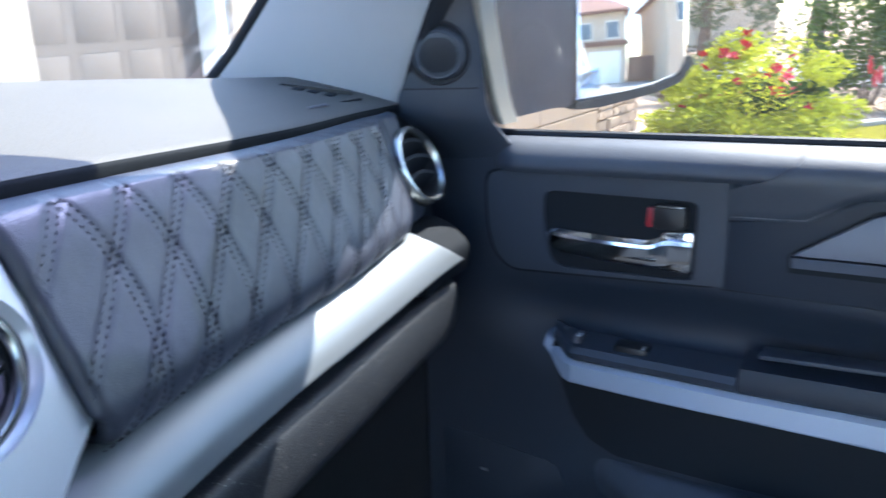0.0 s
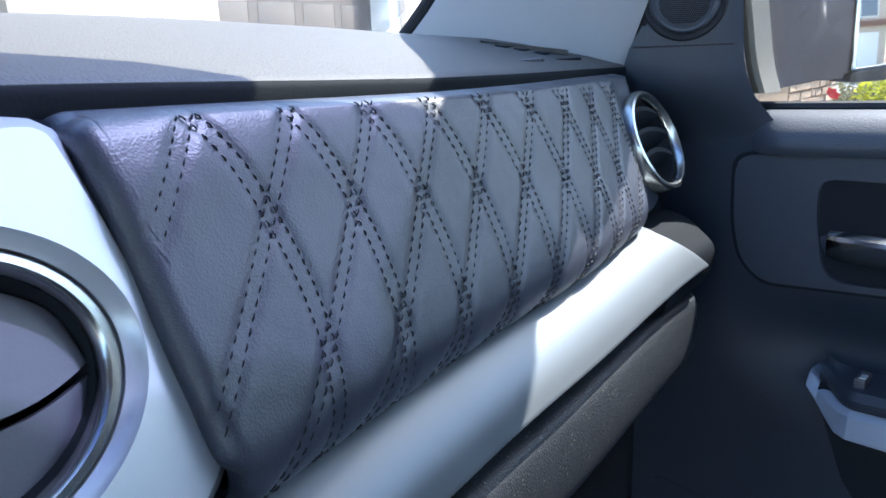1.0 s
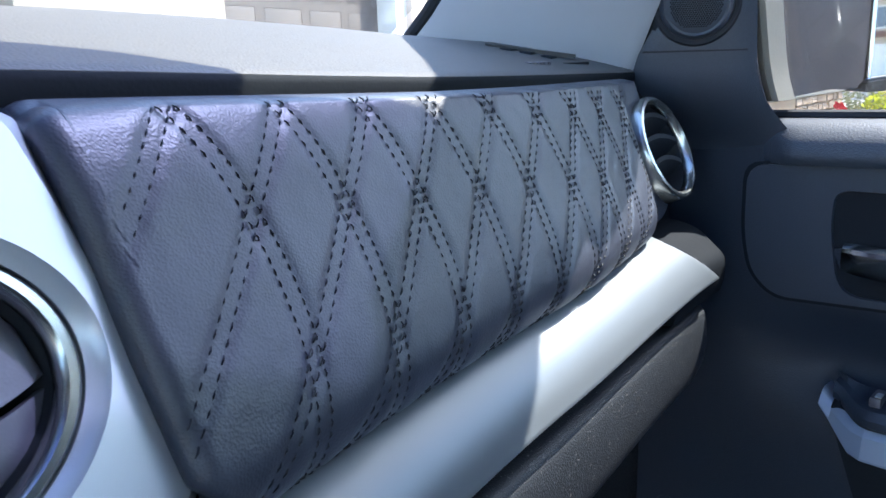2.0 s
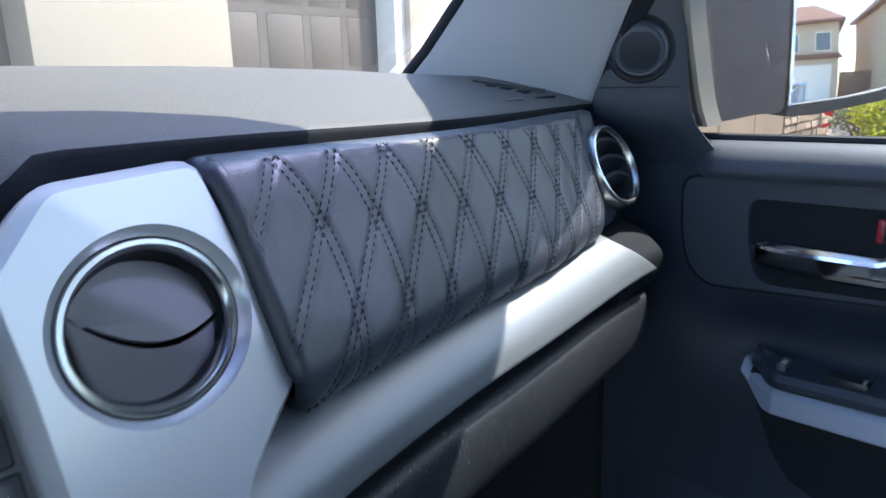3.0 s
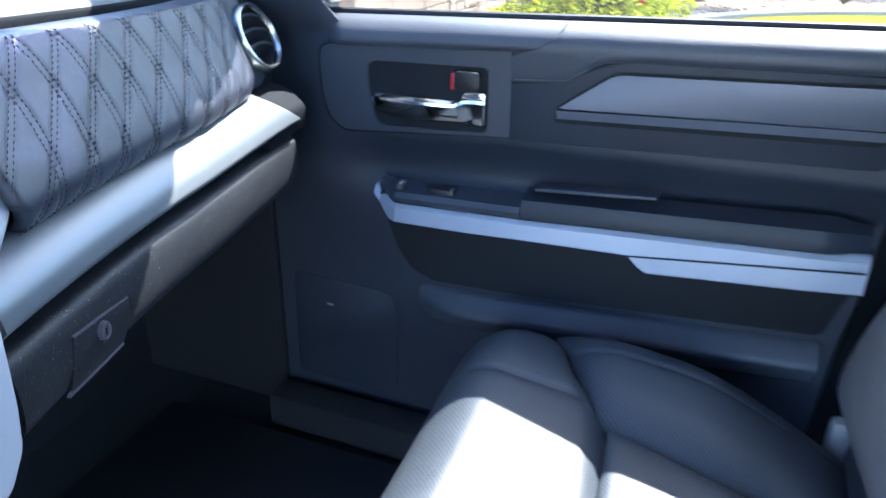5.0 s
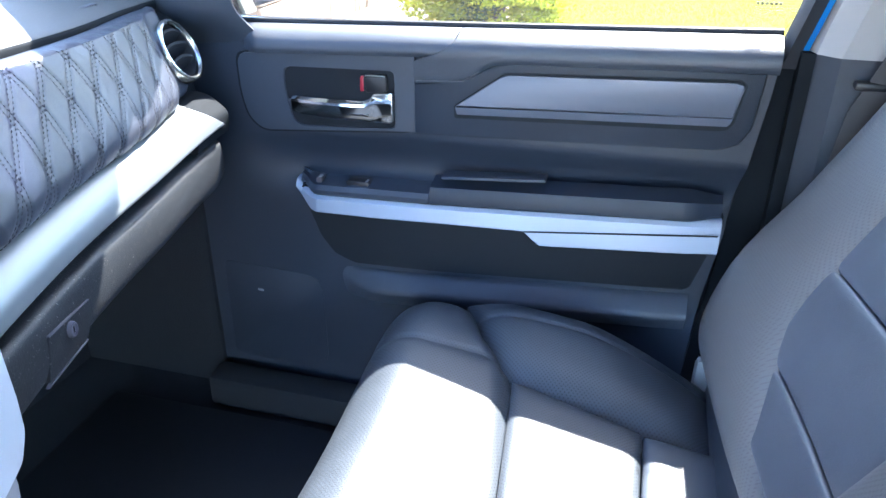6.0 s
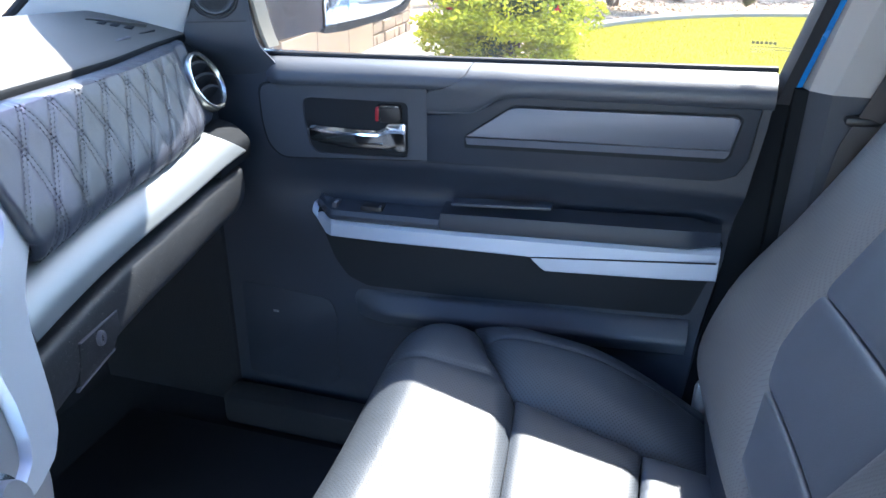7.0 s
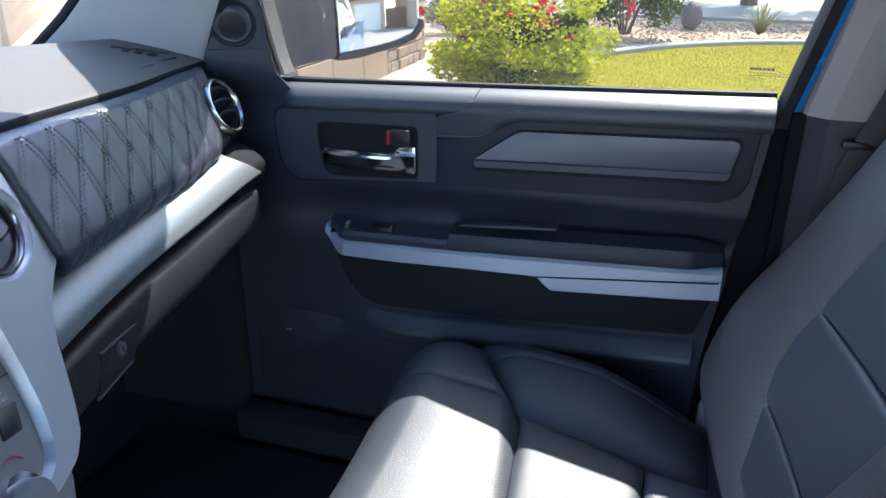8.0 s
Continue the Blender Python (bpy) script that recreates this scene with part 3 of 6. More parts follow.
def latch():
    m = axes((0.3655, 0.3775, 1.157), (1, 0.257, 0), (0, -0.03, 1))
    plate = part("latch_plate", prism(rounded([(-0.0345, 0.0235), (0.052, 0.0150), (0.0528, -0.006), (0.034, -0.0235), (-0.050, -0.0215), (-0.040, 0.0)], 0.004), m @ pose(0, 0, 0.0018), 0.005, 0.001), M_GLOVE, dash, "black glove box latch")
    # paler strips paint the lit lines along the latch's edge and lip
    part("latch_edge", prism([(-0.0345, 0.0228), (0.050, 0.0145), (0.050, 0.0158), (-0.0345, 0.0242)], m @ pose(0, 0, 0.0030), 0.003), M_FLAP, plate)
    part("latch_lip", prism([(-0.054, -0.0238), (-0.050, -0.0218), (0.033, -0.0238), (0.031, -0.0255)], m @ pose(0, 0, 0.0030), 0.004), M_FLAP, plate)
    mm = m @ pose(0.005, 0.0065, 0.0030)
    turned("key_lock", [(0.0062, 0.0020), (0.0068, 0.0036), (0.0082, 0.0036), (0.0090, 0.0018), (0.0090, -0.002), (0.0062, -0.002)], mm, M_FLAP, plate, "grey key lock ring", closed=True, n=32, sx=0.85)
    turned("key_cylinder", [(0.0001, 0.0022), (0.0058, 0.0022), (0.0063, 0.0014), (0.0063, -0.002), (0.0001, -0.002)], mm, M_BUTTON, plate, n=28, sx=0.85)
    part("key_slot", box(-0.0007, 0.0007, -0.0035, 0.0035, -0.001, 0.0008), M_RING, plate).matrix_basis = mm @ pose(0, 0, 0.0022)


latch()


# demister grille at the dash end
gr = part("demister_grille", prism([(0.776, 0.694), (0.783, 0.690), (0.806, 0.662), (0.832, 0.628), (0.838, 0.634), (0.812, 0.672), (0.790, 0.697)], axes((0, 0, on_pad(0.805, 0.662) - 0.135 * 0.662 + 0.0015), (1, 0, -0.07), (0, 1, 0.135)) @ pose(0, 0, 0.057), 0.004), M_GLOSS, dash, "dark demister grille")
for _x, _y in ((0.800, 0.662), (0.809, 0.646), (0.819, 0.629)):
    _e = part("grille_slot", box(-0.010, 0.010, -0.0055, 0.0055, -0.004, 0.0012, 0.0005, 1), M_POCKET, dash, "black demister slot")
    _e.matrix_basis = pose(_x - 0.008, _y - 0.004, on_pad(_x, _y), 7, 0, 24)
_e = part("grille_slot", box(-0.020, 0.020, -0.0016, 0.0016, -0.004, 0.0014, 0.0005, 1), M_POCKET, dash, "black demister slot")
_e.matrix_basis = pose(0.815, 0.597, on_pad(0.815, 0.597), 7, 0, 3)
for _k in range(6):
    _e = part("emboss", box(-0.002, 0.002, -0.0035, 0.0035, -0.003, 0.0007, 0.0003, 1), M_BUTTON, dash, "embossed lettering bar")
    _e.matrix_basis = pose(0.722 + 0.0062 * _k, 0.578 + 0.001 * _k, on_pad(0.73, 0.578) + 0.0006, 7, 0, 8)

# round air vents
def air_vent(name, label, centre, normal, r, closed_flaps):
    n = Vector(normal).normalized()
    m = axes(centre, Vector((1, 0, 0)) - n * n.x, Vector((0, 0, 1)) - n * n.z)
    if closed_flaps:
        rim = [(r, -0.012), (r, 0.002), (r - 0.0014, 0.0042), (r - 0.0036, 0.0046), (r - 0.0052, 0.0026), (r - 0.0058, -0.002), (r - 0.0060, -0.012)]
    else:
        rim = [(r, -0.012), (r, 0.002), (r - 0.002, 0.005), (r - 0.0045, 0.0056), (r - 0.0068, 0.003), (r - 0.0075, -0.002), (r - 0.008, -0.012)]
    ring = turned(name, rim, m, M_RING, dash, label, closed=True, n=64)
    turned("vent_cup", [(r - (0.0055 if closed_flaps else 0.0072), -0.002), (r - 0.010, -0.014), (r - 0.012, -0.034), (0.0001, -0.036), (0.0001, -0.040), (r - 0.002, -0.040), (r - 0.002, -0.004)], m, M_RUBBER, ring, closed=True)
    q = r - (0.0064 if closed_flaps else 0.0100)
    if closed_flaps:
        # two shut flaps meeting along a curved gap
        def gap(x):
            return -0.0105 + 0.0290 * ((x / q - 0.35) / 1.35) ** 2
        for up in (True, False):
            a0 = [(-q * 0.985 + 2 * q * 0.985 * k / 24) for k in range(25)]
            low = [(x, gap(x) + (0.0016 if up else -0.0016)) for x in a0]
            arc = [(x, (1 if up else -1) * math.sqrt(max(q * q - x * x, 1e-9)) * (0.985 - 0.11 * max(0.0, x / q + 0.35) if up else 0.99)) for x in a0]
            pts = low + arc[::-1][1:-1]
            tilt = pose(0, 0, -0.0045, -8 if up else 5, 0, 0)
            part("flap", prism(pts, m @ tilt, 0.004, 0.0012), M_FLAP, ring, "matte black vent flap")
    else:
        for k, off in enumerate((-0.020, 0.0, 0.020)):
            pts = [(-0.013, -0.002), (0.013, -0.002), (0.013, 0.002), (-0.013, 0.002)]
            half = math.sqrt(max((q) ** 2 - off ** 2, 0.0001)) * 0.97
            rings = []
            for j in range(13):
                t = -1 + 2 * j / 12
                bow = 0.006 * (1 - t * t)
                rings.append([m @ pose(0, 0, 0) @ Vector((t * half, off + py + bow + 0.006 * (px / 0.013), px - 0.014)) for px, py in pts])
            v, f = loft(rings)
            mesh("vane", v, f, M_POCKET, ring, "")
    return ring


air_vent("air_vent", "chrome-ringed round vent at the dash end", VENT_AT, VENT_N, 0.048, False)

# ---------- centre console stack ----------
stack = thing("centre_stack", (0.15, 0.35, 1.13), "silver-framed centre console stack with grey button column", "console")
BEZ = axes((0.247, 0.375, 1.352), (1, 0, 0), (0, 0.349, 0.937))


def bz(x, z):
    return (x - 0.247, (z - 1.352) / 0.937)


frame_pts = [(0.219, 1.4135), (0.283, 1.4145), (0.2905, 1.385), (0.298, 1.350), (0.3035, 1.308), (0.287, 1.2935), (0.269, 1.2755), (0.255, 1.250), (0.2465, 1.222), (0.236, 1.190), (0.225, 1.165),
             (0.205, 1.146), (0.172, 1.133), (0.12, 1.125), (0.12, 1.136), (0.160, 1.143), (0.178, 1.154), (0.189, 1.172), (0.1965, 1.205), (0.199, 1.245), (0.1975, 1.300), (0.195, 1.345), (0.191, 1.3835)]
outline = rounded([bz(*p) for p in frame_pts], 0.006, 3)


def bezel():
    # face with a round opening for the vent, ringed by a shallow dish
    n = 64
    bm = bmesh.new()
    r0 = 0.0450
    ring = [(r0 * math.cos(2 * math.pi * k / n), r0 * math.sin(2 * math.pi * k / n)) for k in range(n)]
    outer = [bm.verts.new((x, y, 0)) for x, y in outline]
    inner = [bm.verts.new((x, y, 0)) for x, y in ring]
    eo = [bm.edges.new((outer[i], outer[(i + 1) % len(outer)])) for i in range(len(outer))]
    ei = [bm.edges.new((inner[i], inner[(i + 1) % n])) for i in range(n)]
    bmesh.ops.triangle_fill(bm, use_beauty=True, edges=eo + ei)
    # rolled outer wall
    prev = outer
    for grow, dz in ((0.0004, -0.0008), (0.0058, -0.0090), (0.0066, -0.0110), (0.0072, -0.045)):
        ringv = []
        L = len(outline)
        for i, (x, y) in enumerate(outline):
            a, b = Vector(outline[i - 1]), Vector(outline[(i + 1) % L])
            t = (b - a).normalized()
            nn = Vector((t.y, -t.x))
            ringv.append(bm.verts.new((x - nn.x * grow * SIGN, y - nn.y * grow * SIGN, dz)))
        for i in range(L):
            bm.faces.new((prev[i], prev[(i + 1) % L], ringv[(i + 1) % L], ringv[i]))
        prev = ringv
    # dish round the vent
    prev = inner
    for rr, dz in ((0.0438, -0.0030), (0.0408, -0.0062), (0.0404, -0.03)):
        ringv = [bm.verts.new((rr * math.cos(2 * math.pi * k / n), rr * math.sin(2 * math.pi * k / n), dz)) for k in range(n)]
        for i in range(n):
            bm.faces.new((prev[i], ringv[i], ringv[(i + 1) % n], prev[(i + 1) % n]))
        prev = ringv
    bmesh.ops.transform(bm, matrix=BEZ, verts=bm.verts)
    return part("silver_bezel", bm, M_BEZEL, stack, "satin silver console bezel", angle=28)


_area = sum(outline[i - 1][0] * outline[i][1] - outline[i][0] * outline[i - 1][1] for i in range(len(outline)))
SIGN = -1 if _area > 0 else 1
bezel()
v1 = air_vent("console_air_vent", "chrome-ringed round vent, flaps shut", BEZ @ Vector((0, 0, -0.009)), (0, -0.937, 0.349), 0.0405, True)
v1.parent = stack
v1.matrix_parent_inverse = stack.matrix_basis.inverted()
FACE = axes((0.177, 0.338, 1.303), (1, 0, 0), (0, 0.41, 0.912))


def fc(x, z):
    return (x - 0.177, (z - 1.303) / 0.912)


face_ob = part("stack_face", prism(rounded([fc(0.02, 1.40), fc(0.190, 1.40), fc(0.1955, 1.345), fc(0.200, 1.24), fc(0.185, 1.16), fc(0.165, 1.13), fc(0.02, 1.13)], 0.005), FACE, 0.05, 0.001), M_STACK, stack, "grey console face")
# side wall between face and bezel, greyed to paint in its dimmer reflection
part("stack_side", prism([bz(0.186, 1.386), bz(0.193, 1.386), bz(0.1995, 1.245), bz(0.196, 1.18), bz(0.186, 1.165), bz(0.190, 1.24)], BEZ @ pose(0, 0, -0.004), 0.04, 0.001), M_STACK, stack, "inner bezel wall, greyed to paint its dimmer reflection")


def label_text(words, m, size, parent, material=M_PRINT):
    cu = bpy.data.curves.new("lettering", "FONT")
    cu.body, cu.size, cu.align_x, cu.align_y, cu.extrude = words, size, "CENTER", "CENTER", 0.0001
    cu.materials.append(material)
    ob = place(new("lettering", cu), parent)
    ob.matrix_basis = m
    return ob


for _k, _w in enumerate(("SEEK>", "<TRACK", "PHONE", "APPS")):
    zc = 1.3318 - 0.0190 * _k
    wide = 0.030
    xr = 0.1755 + 0.0007 * _k
    m = FACE @ Matrix.Translation((*fc(xr - wide / 2, zc), 0.0018))
    b_ob = part("button", prism(rounded([(-wide / 2, -0.0082), (wide / 2, -0.0082), (wide / 2, 0.0082), (-wide / 2, 0.0082)], 0.0012, 2), m, 0.006, 0.0008), M_BUTTON, stack, "grey push button with white lettering")
    label_text(_w, m @ pose(0.002, 0, 0.0003), 0.0056, b_ob)
    part("button_gap", prism(rounded([(-wide / 2 - 0.0012, -0.0094), (wide / 2 + 0.0012, -0.0094), (wide / 2 + 0.0012, 0.0094), (-wide / 2 - 0.0012, 0.0094)], 0.0016, 2), m @ pose(0, 0, -0.0014), 0.004), M_GLOSS, stack)
part("face_joint", prism([fc(0.06, 1.2568), fc(0.198, 1.2568), fc(0.198, 1.2580), fc(0.06, 1.2580)], FACE @ pose(0, 0, 0.0008), 0.002), M_GLOSS, face_ob, "joint across the console face")
for _w, _z in (("PASS", 1.2480), ("AIR BAG", 1.2420)):
    label_text(_w, FACE @ Matrix.Translation((*fc(0.1600, _z), 0.0010)), 0.0052, face_ob)
turned("tuning_knob", [(0.0001, 0.016), (0.0155, 0.016), (0.0172, 0.0145), (0.0178, 0.011), (0.0182, 0.002), (0.020, 0.0), (0.020, -0.004), (0.0001, -0.004)], FACE @ Matrix.Translation((*fc(0.152, 1.366), 0.001)), M_STACK, stack, "round tuning knob", n=40)
part("socket", prism(rounded([fc(0.138, 1.2145), fc(0.163, 1.2145), fc(0.1725, 1.2365), fc(0.148, 1.2365)], 0.002), FACE @ pose(0, 0, 0.0012), 0.006, 0.0006), M_GLOSS, stack, "black square socket cover")
_v, _f = tube([FACE @ Vector((*fc(0.124 + 0.022 * t, 1.200 + 0.004 * math.sin(math.pi * t) - 0.004 * t), 0.0012)) for t in [i / 10 for i in range(11)]], 0.0009, 6)
mesh("heat_mark", _v, _f, M_RED, stack, "red temperature arc")
turned("climate_knob", [(0.0001, 0.022), (0.015, 0.022), (0.0165, 0.020), (0.0175, 0.004), (0.021, 0.003), (0.0215, -0.002), (0.0001, -0.002)], FACE @ Matrix.Translation((*fc(0.126, 1.168), 0.001)), M_STACK, stack, "knurled silver climate knob", n=40)
# chrome ring round the foot of the climate knob
turned("lower_boot", [(0.0001, 0.006), (0.024, 0.005), (0.026, 0.0), (0.0001, 0.0)], FACE @ Matrix.Translation((*fc(0.126, 1.168), 0.0)), M_CHROME, stack, n=32)

# the whole stack is turned to the driver along rays from the camera's place at 3.5 s, its button column sunk behind the
# bezel
CAMERA_POINT = Vector((0.079, 0.014, 1.448))


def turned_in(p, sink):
    d = p - CAMERA_POINT
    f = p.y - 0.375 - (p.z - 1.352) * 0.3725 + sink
    k = (0.375 - 1.352 * 0.3725 - 0.125 + f - (CAMERA_POINT.y - 0.3725 * CAMERA_POINT.z - 0.5 * CAMERA_POINT.x)) / (d.y - 0.3725 * d.z - 0.5 * d.x)
    return CAMERA_POINT + d * k


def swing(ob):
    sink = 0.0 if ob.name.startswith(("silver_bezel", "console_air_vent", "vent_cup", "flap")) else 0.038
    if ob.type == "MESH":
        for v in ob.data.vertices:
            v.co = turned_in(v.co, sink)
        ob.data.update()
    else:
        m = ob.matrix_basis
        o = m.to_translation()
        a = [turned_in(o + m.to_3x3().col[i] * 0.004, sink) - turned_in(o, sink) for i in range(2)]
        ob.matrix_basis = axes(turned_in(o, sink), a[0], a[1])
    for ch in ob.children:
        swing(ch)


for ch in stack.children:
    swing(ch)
part("console_base", box(0.02, 0.205, 0.33, 0.60, 0.62, 1.14, 0.02), M_PLASTIC, stack, "black lower console")
part("screen_surround", box(-0.20, 0.02, 0.27, 0.5, 1.10, 1.40, 0.01), M_GLOSS, stack, "black centre screen panel")


# ---------- passenger door ----------
door = thing("passenger_door", (1.0, 0.1, 0.62), "closed black passenger door with silver trim and armrest", "door")
DX = axes((0.955, 0, 0), (0, -1, 0), (0, 0, 1))  # local x runs to the rear, y up, z to the cabin


def dp(pts):
    return [(-y, z) for y, z in pts]


def door_plate(name, pts, x, depth, bevel, material, label="", r=0.0, parent=None, n=4):
    q = rounded(dp(pts), r, n) if r else dp(pts)
    return part(name, prism(q, DX @ pose(0, 0, 0.955 - x), depth, bevel), material, parent or door, label)


def belt(y):
    return 1.354 + 0.027 * (0.493 - y) / 0.826


def door_base():
    """The moulded door panel, hollowed out between the insert and the armrest."""
    zs = [0.66, 0.72, 0.80, 0.88, 0.93, 0.97, 1.02, 1.06, 1.085, 1.105, 1.12, 1.135, 1.15, 1.165, 1.178, 1.188, 1.196, 1.203, 1.22, 1.26, 1.30, 1.335]
    hollow = [(1.09, 0.0), (1.105, 0.55), (1.12, 0.95), (1.135, 1.0), (1.15, 0.88), (1.165, 0.62), (1.178, 0.32), (1.188, 0.12), (1.196, 0.0)]
    rings = []
    for i in range(61):
        t = i / 60
        ring = []
        for z in zs:
            y1 = float(np.interp(z, [0.66, 0.95, 1.19, 1.34], [-0.27, -0.285, -0.318, -0.335]))
            y = 0.60 + (y1 - 0.60) * t
            dz = 0.020 * (0.19 - max(y, 0.19)) / 0.3
            deep = 0.030 * (1 - sstep((y - 0.36) / 0.16))
            h = float(np.interp(z - dz, [p[0] for p in hollow], [p[1] for p in hollow]))
            ring.append((0.960 + deep * h, y, z + 0.025 * t * sstep((z - 1.3) / 0.03)))
        ring += [(1.012, ring[-1][1], ring[-1][2]), (1.012, ring[0][1], 0.66)]
        rings.append(ring)
    v, f = loft(rings)
    return mesh("door_panel", v, f, M_BASE_SHADED, door, "grained black door panel", angle=50)


door_base()
SEAM = [(0.0, 0.1195), (0.0145, 0.1235), (0.0265, 0.1400), (0.035, 0.1590), (0.0425, 0.1880)]  # depth under the sill, y
INSERT_TOP = [(0.1880, 1.2842), (0.1106, 1.2889), (0.0917, 1.3001), (0.0733, 1.3147), (0.0594, 1.3205), (0.0178, 1.3247), (-0.1154, 1.3280), (-0.3118, 1.3344)]
PLATE_TOP = [(0.51, 1.3100), (0.478, 1.3131), (0.188, 1.3248), (0.11, 1.3280)]
ROLLED = curve([(1.002, 0.0), (0.985, 0.001), (0.963, 0.006), (0.947, 0.017), (0.9415, 0.028), (0.9415, 0.037), (0.9445, 0.050), (0.948, 0.065), (0.951, 0.090)], 6)
RUN = [0.0]
for _a, _b in zip(ROLLED, ROLLED[1:]):
    RUN.append(RUN[-1] + math.dist(_a, _b))


def along(pts, y):
    q = sorted(pts)
    return float(np.interp(y, [p[0] for p in q], [p[1] for p in q]))


def belt_pad(name, label, front, rear, foot):
    """A sill pad that rolls over the door's top edge down to its foot line; front and rear give its ends at each depth."""
    rings = []
    for i in range(73):
        u = i / 72
        ring = []
        for j in range(25):
            d = 0.03
            y = 0.0
            for _ in range(4):
                y = front(d) + (rear(d) - front(d)) * u
                end = float(np.interp(belt(y) - foot(y), [p[1] for p in ROLLED], RUN))
                k = end * j / 24
                d = float(np.interp(k, RUN, [p[1] for p in ROLLED]))
            x = float(np.interp(k, RUN, [p[0] for p in ROLLED]))
            x += 0.004 * sstep((j - 22) / 2)
            x += max(0.968 - x, 0) * sstep((y - 0.445) / 0.055)
            ring.append((x, y, belt(y) - d))
        x, y, z = ring[-1]
        ring += [(0.985, y, z), (1.002, ring[0][1], ring[0][2] - 0.03)]
        rings.append(ring)
    v, f = loft(rings)
    return mesh(name, v, f, M_DOORPAD, door, label, angle=50)


def seam_at(d):
    return float(np.interp(d, [p[0] for p in SEAM], [p[1] for p in SEAM]))


belt_pad("belt_pad", "black sill pad, front piece", lambda d: 0.505, lambda d: seam_at(d) + 0.0008, lambda y: along(PLATE_TOP, y) + 0.0012)
belt_pad("belt_pad", "black leather sill pad, padded piece", lambda d: seam_at(d) - 0.0008, lambda d: -0.333, lambda y: along(INSERT_TOP, y))


def door_stitches():
    """A row of stitches along the foot of the padded piece."""
    verts, faces = [], []
    y = 0.183
    while y > 0.066:
        a, b = (Vector((0.9492, q, along(INSERT_TOP, q) + 0.0045)) for q in (y, y - 0.0034))
        n = (b - a).normalized().cross(Vector((1, 0, 0))) * 0.0004
        k = len(verts)
        verts += [a - n, a + n, b + n, b - n] + [p - Vector((0.0012, 0, 0)) for p in (a - n, a + n, b + n, b - n)]
        faces += [(k, k + 1, k + 2, k + 3), (k + 7, k + 6, k + 5, k + 4)] + [(k + c, k + (c + 1) % 4, k + 4 + (c + 1) % 4, k + 4 + c) for c in range(4)]
        y -= 0.0050
    return tagged(mesh("stitching", verts, faces, M_STACK, door, "grey stitches along the door pad"), kind="stuff")


door_stitches()


# handle plate with its slot
def handle_plate():
    out = rounded(dp([(0.4916, 1.3125), (0.188, 1.3245), (0.1875, 1.205), (0.4560, 1.1850), (0.4800, 1.2050), (0.4898, 1.2431)]), [0.022, 0.003, 0.003, 0.030, 0.020, 0.030], 6)
    slot = rounded(dp([(0.4100, 1.2955), (0.2203, 1.3001), (0.2203, 1.2063), (0.3990, 1.1970), (0.4110, 1.2605)]), [0.014, 0.010, 0.010, 0.024, 0.030], 6)
    bm = bmesh.new()
    o = [bm.verts.new((x, y, 0)) for x, y in out]
    s = [bm.verts.new((x, y, 0)) for x, y in slot]
    eo = [bm.edges.new((o[i], o[(i + 1) % len(o)])) for i in range(len(o))]
    es = [bm.edges.new((s[i], s[(i + 1) % len(s)])) for i in range(len(s))]
    bmesh.ops.triangle_fill(bm, use_beauty=True, edges=eo + es)
    for ringv, steps in ((o, ((1.004, -0.0012), (1.006, -0.009))), (s, ((0.992, -0.0015), (0.985, -0.004), (0.975, -0.030)))):
        c = sum((v.co for v in ringv), Vector()) / len(ringv)
        prev = ringv
        for k, dz in steps:
            low = [bm.verts.new((c.x + (v.co.x - c.x) * k, c.y + (v.co.y - c.y) * k, dz)) for v in ringv]
            for i in range(len(ringv)):
                bm.faces.new((prev[i], prev[(i + 1) % len(ringv)], low[(i + 1) % len(ringv)], low[i]))
            prev = low
        if ringv is s:
            bm.faces.new(prev)
    bmesh.ops.transform(bm, matrix=DX @ pose(0, 0, 0.0020), verts=bm.verts)
    return part("handle_plate", bm, M_PLASTIC, door, "smooth black handle surround")


hp = handle_plate()
door_plate("plate_gap", [(0.4965, 1.3150), (0.1865, 1.3270), (0.1860, 1.2018), (0.4590, 1.1808), (0.4848, 1.2025), (0.4948, 1.2431)], 0.9560, 0.003, 0.0, M_POCKET, r=0.02)


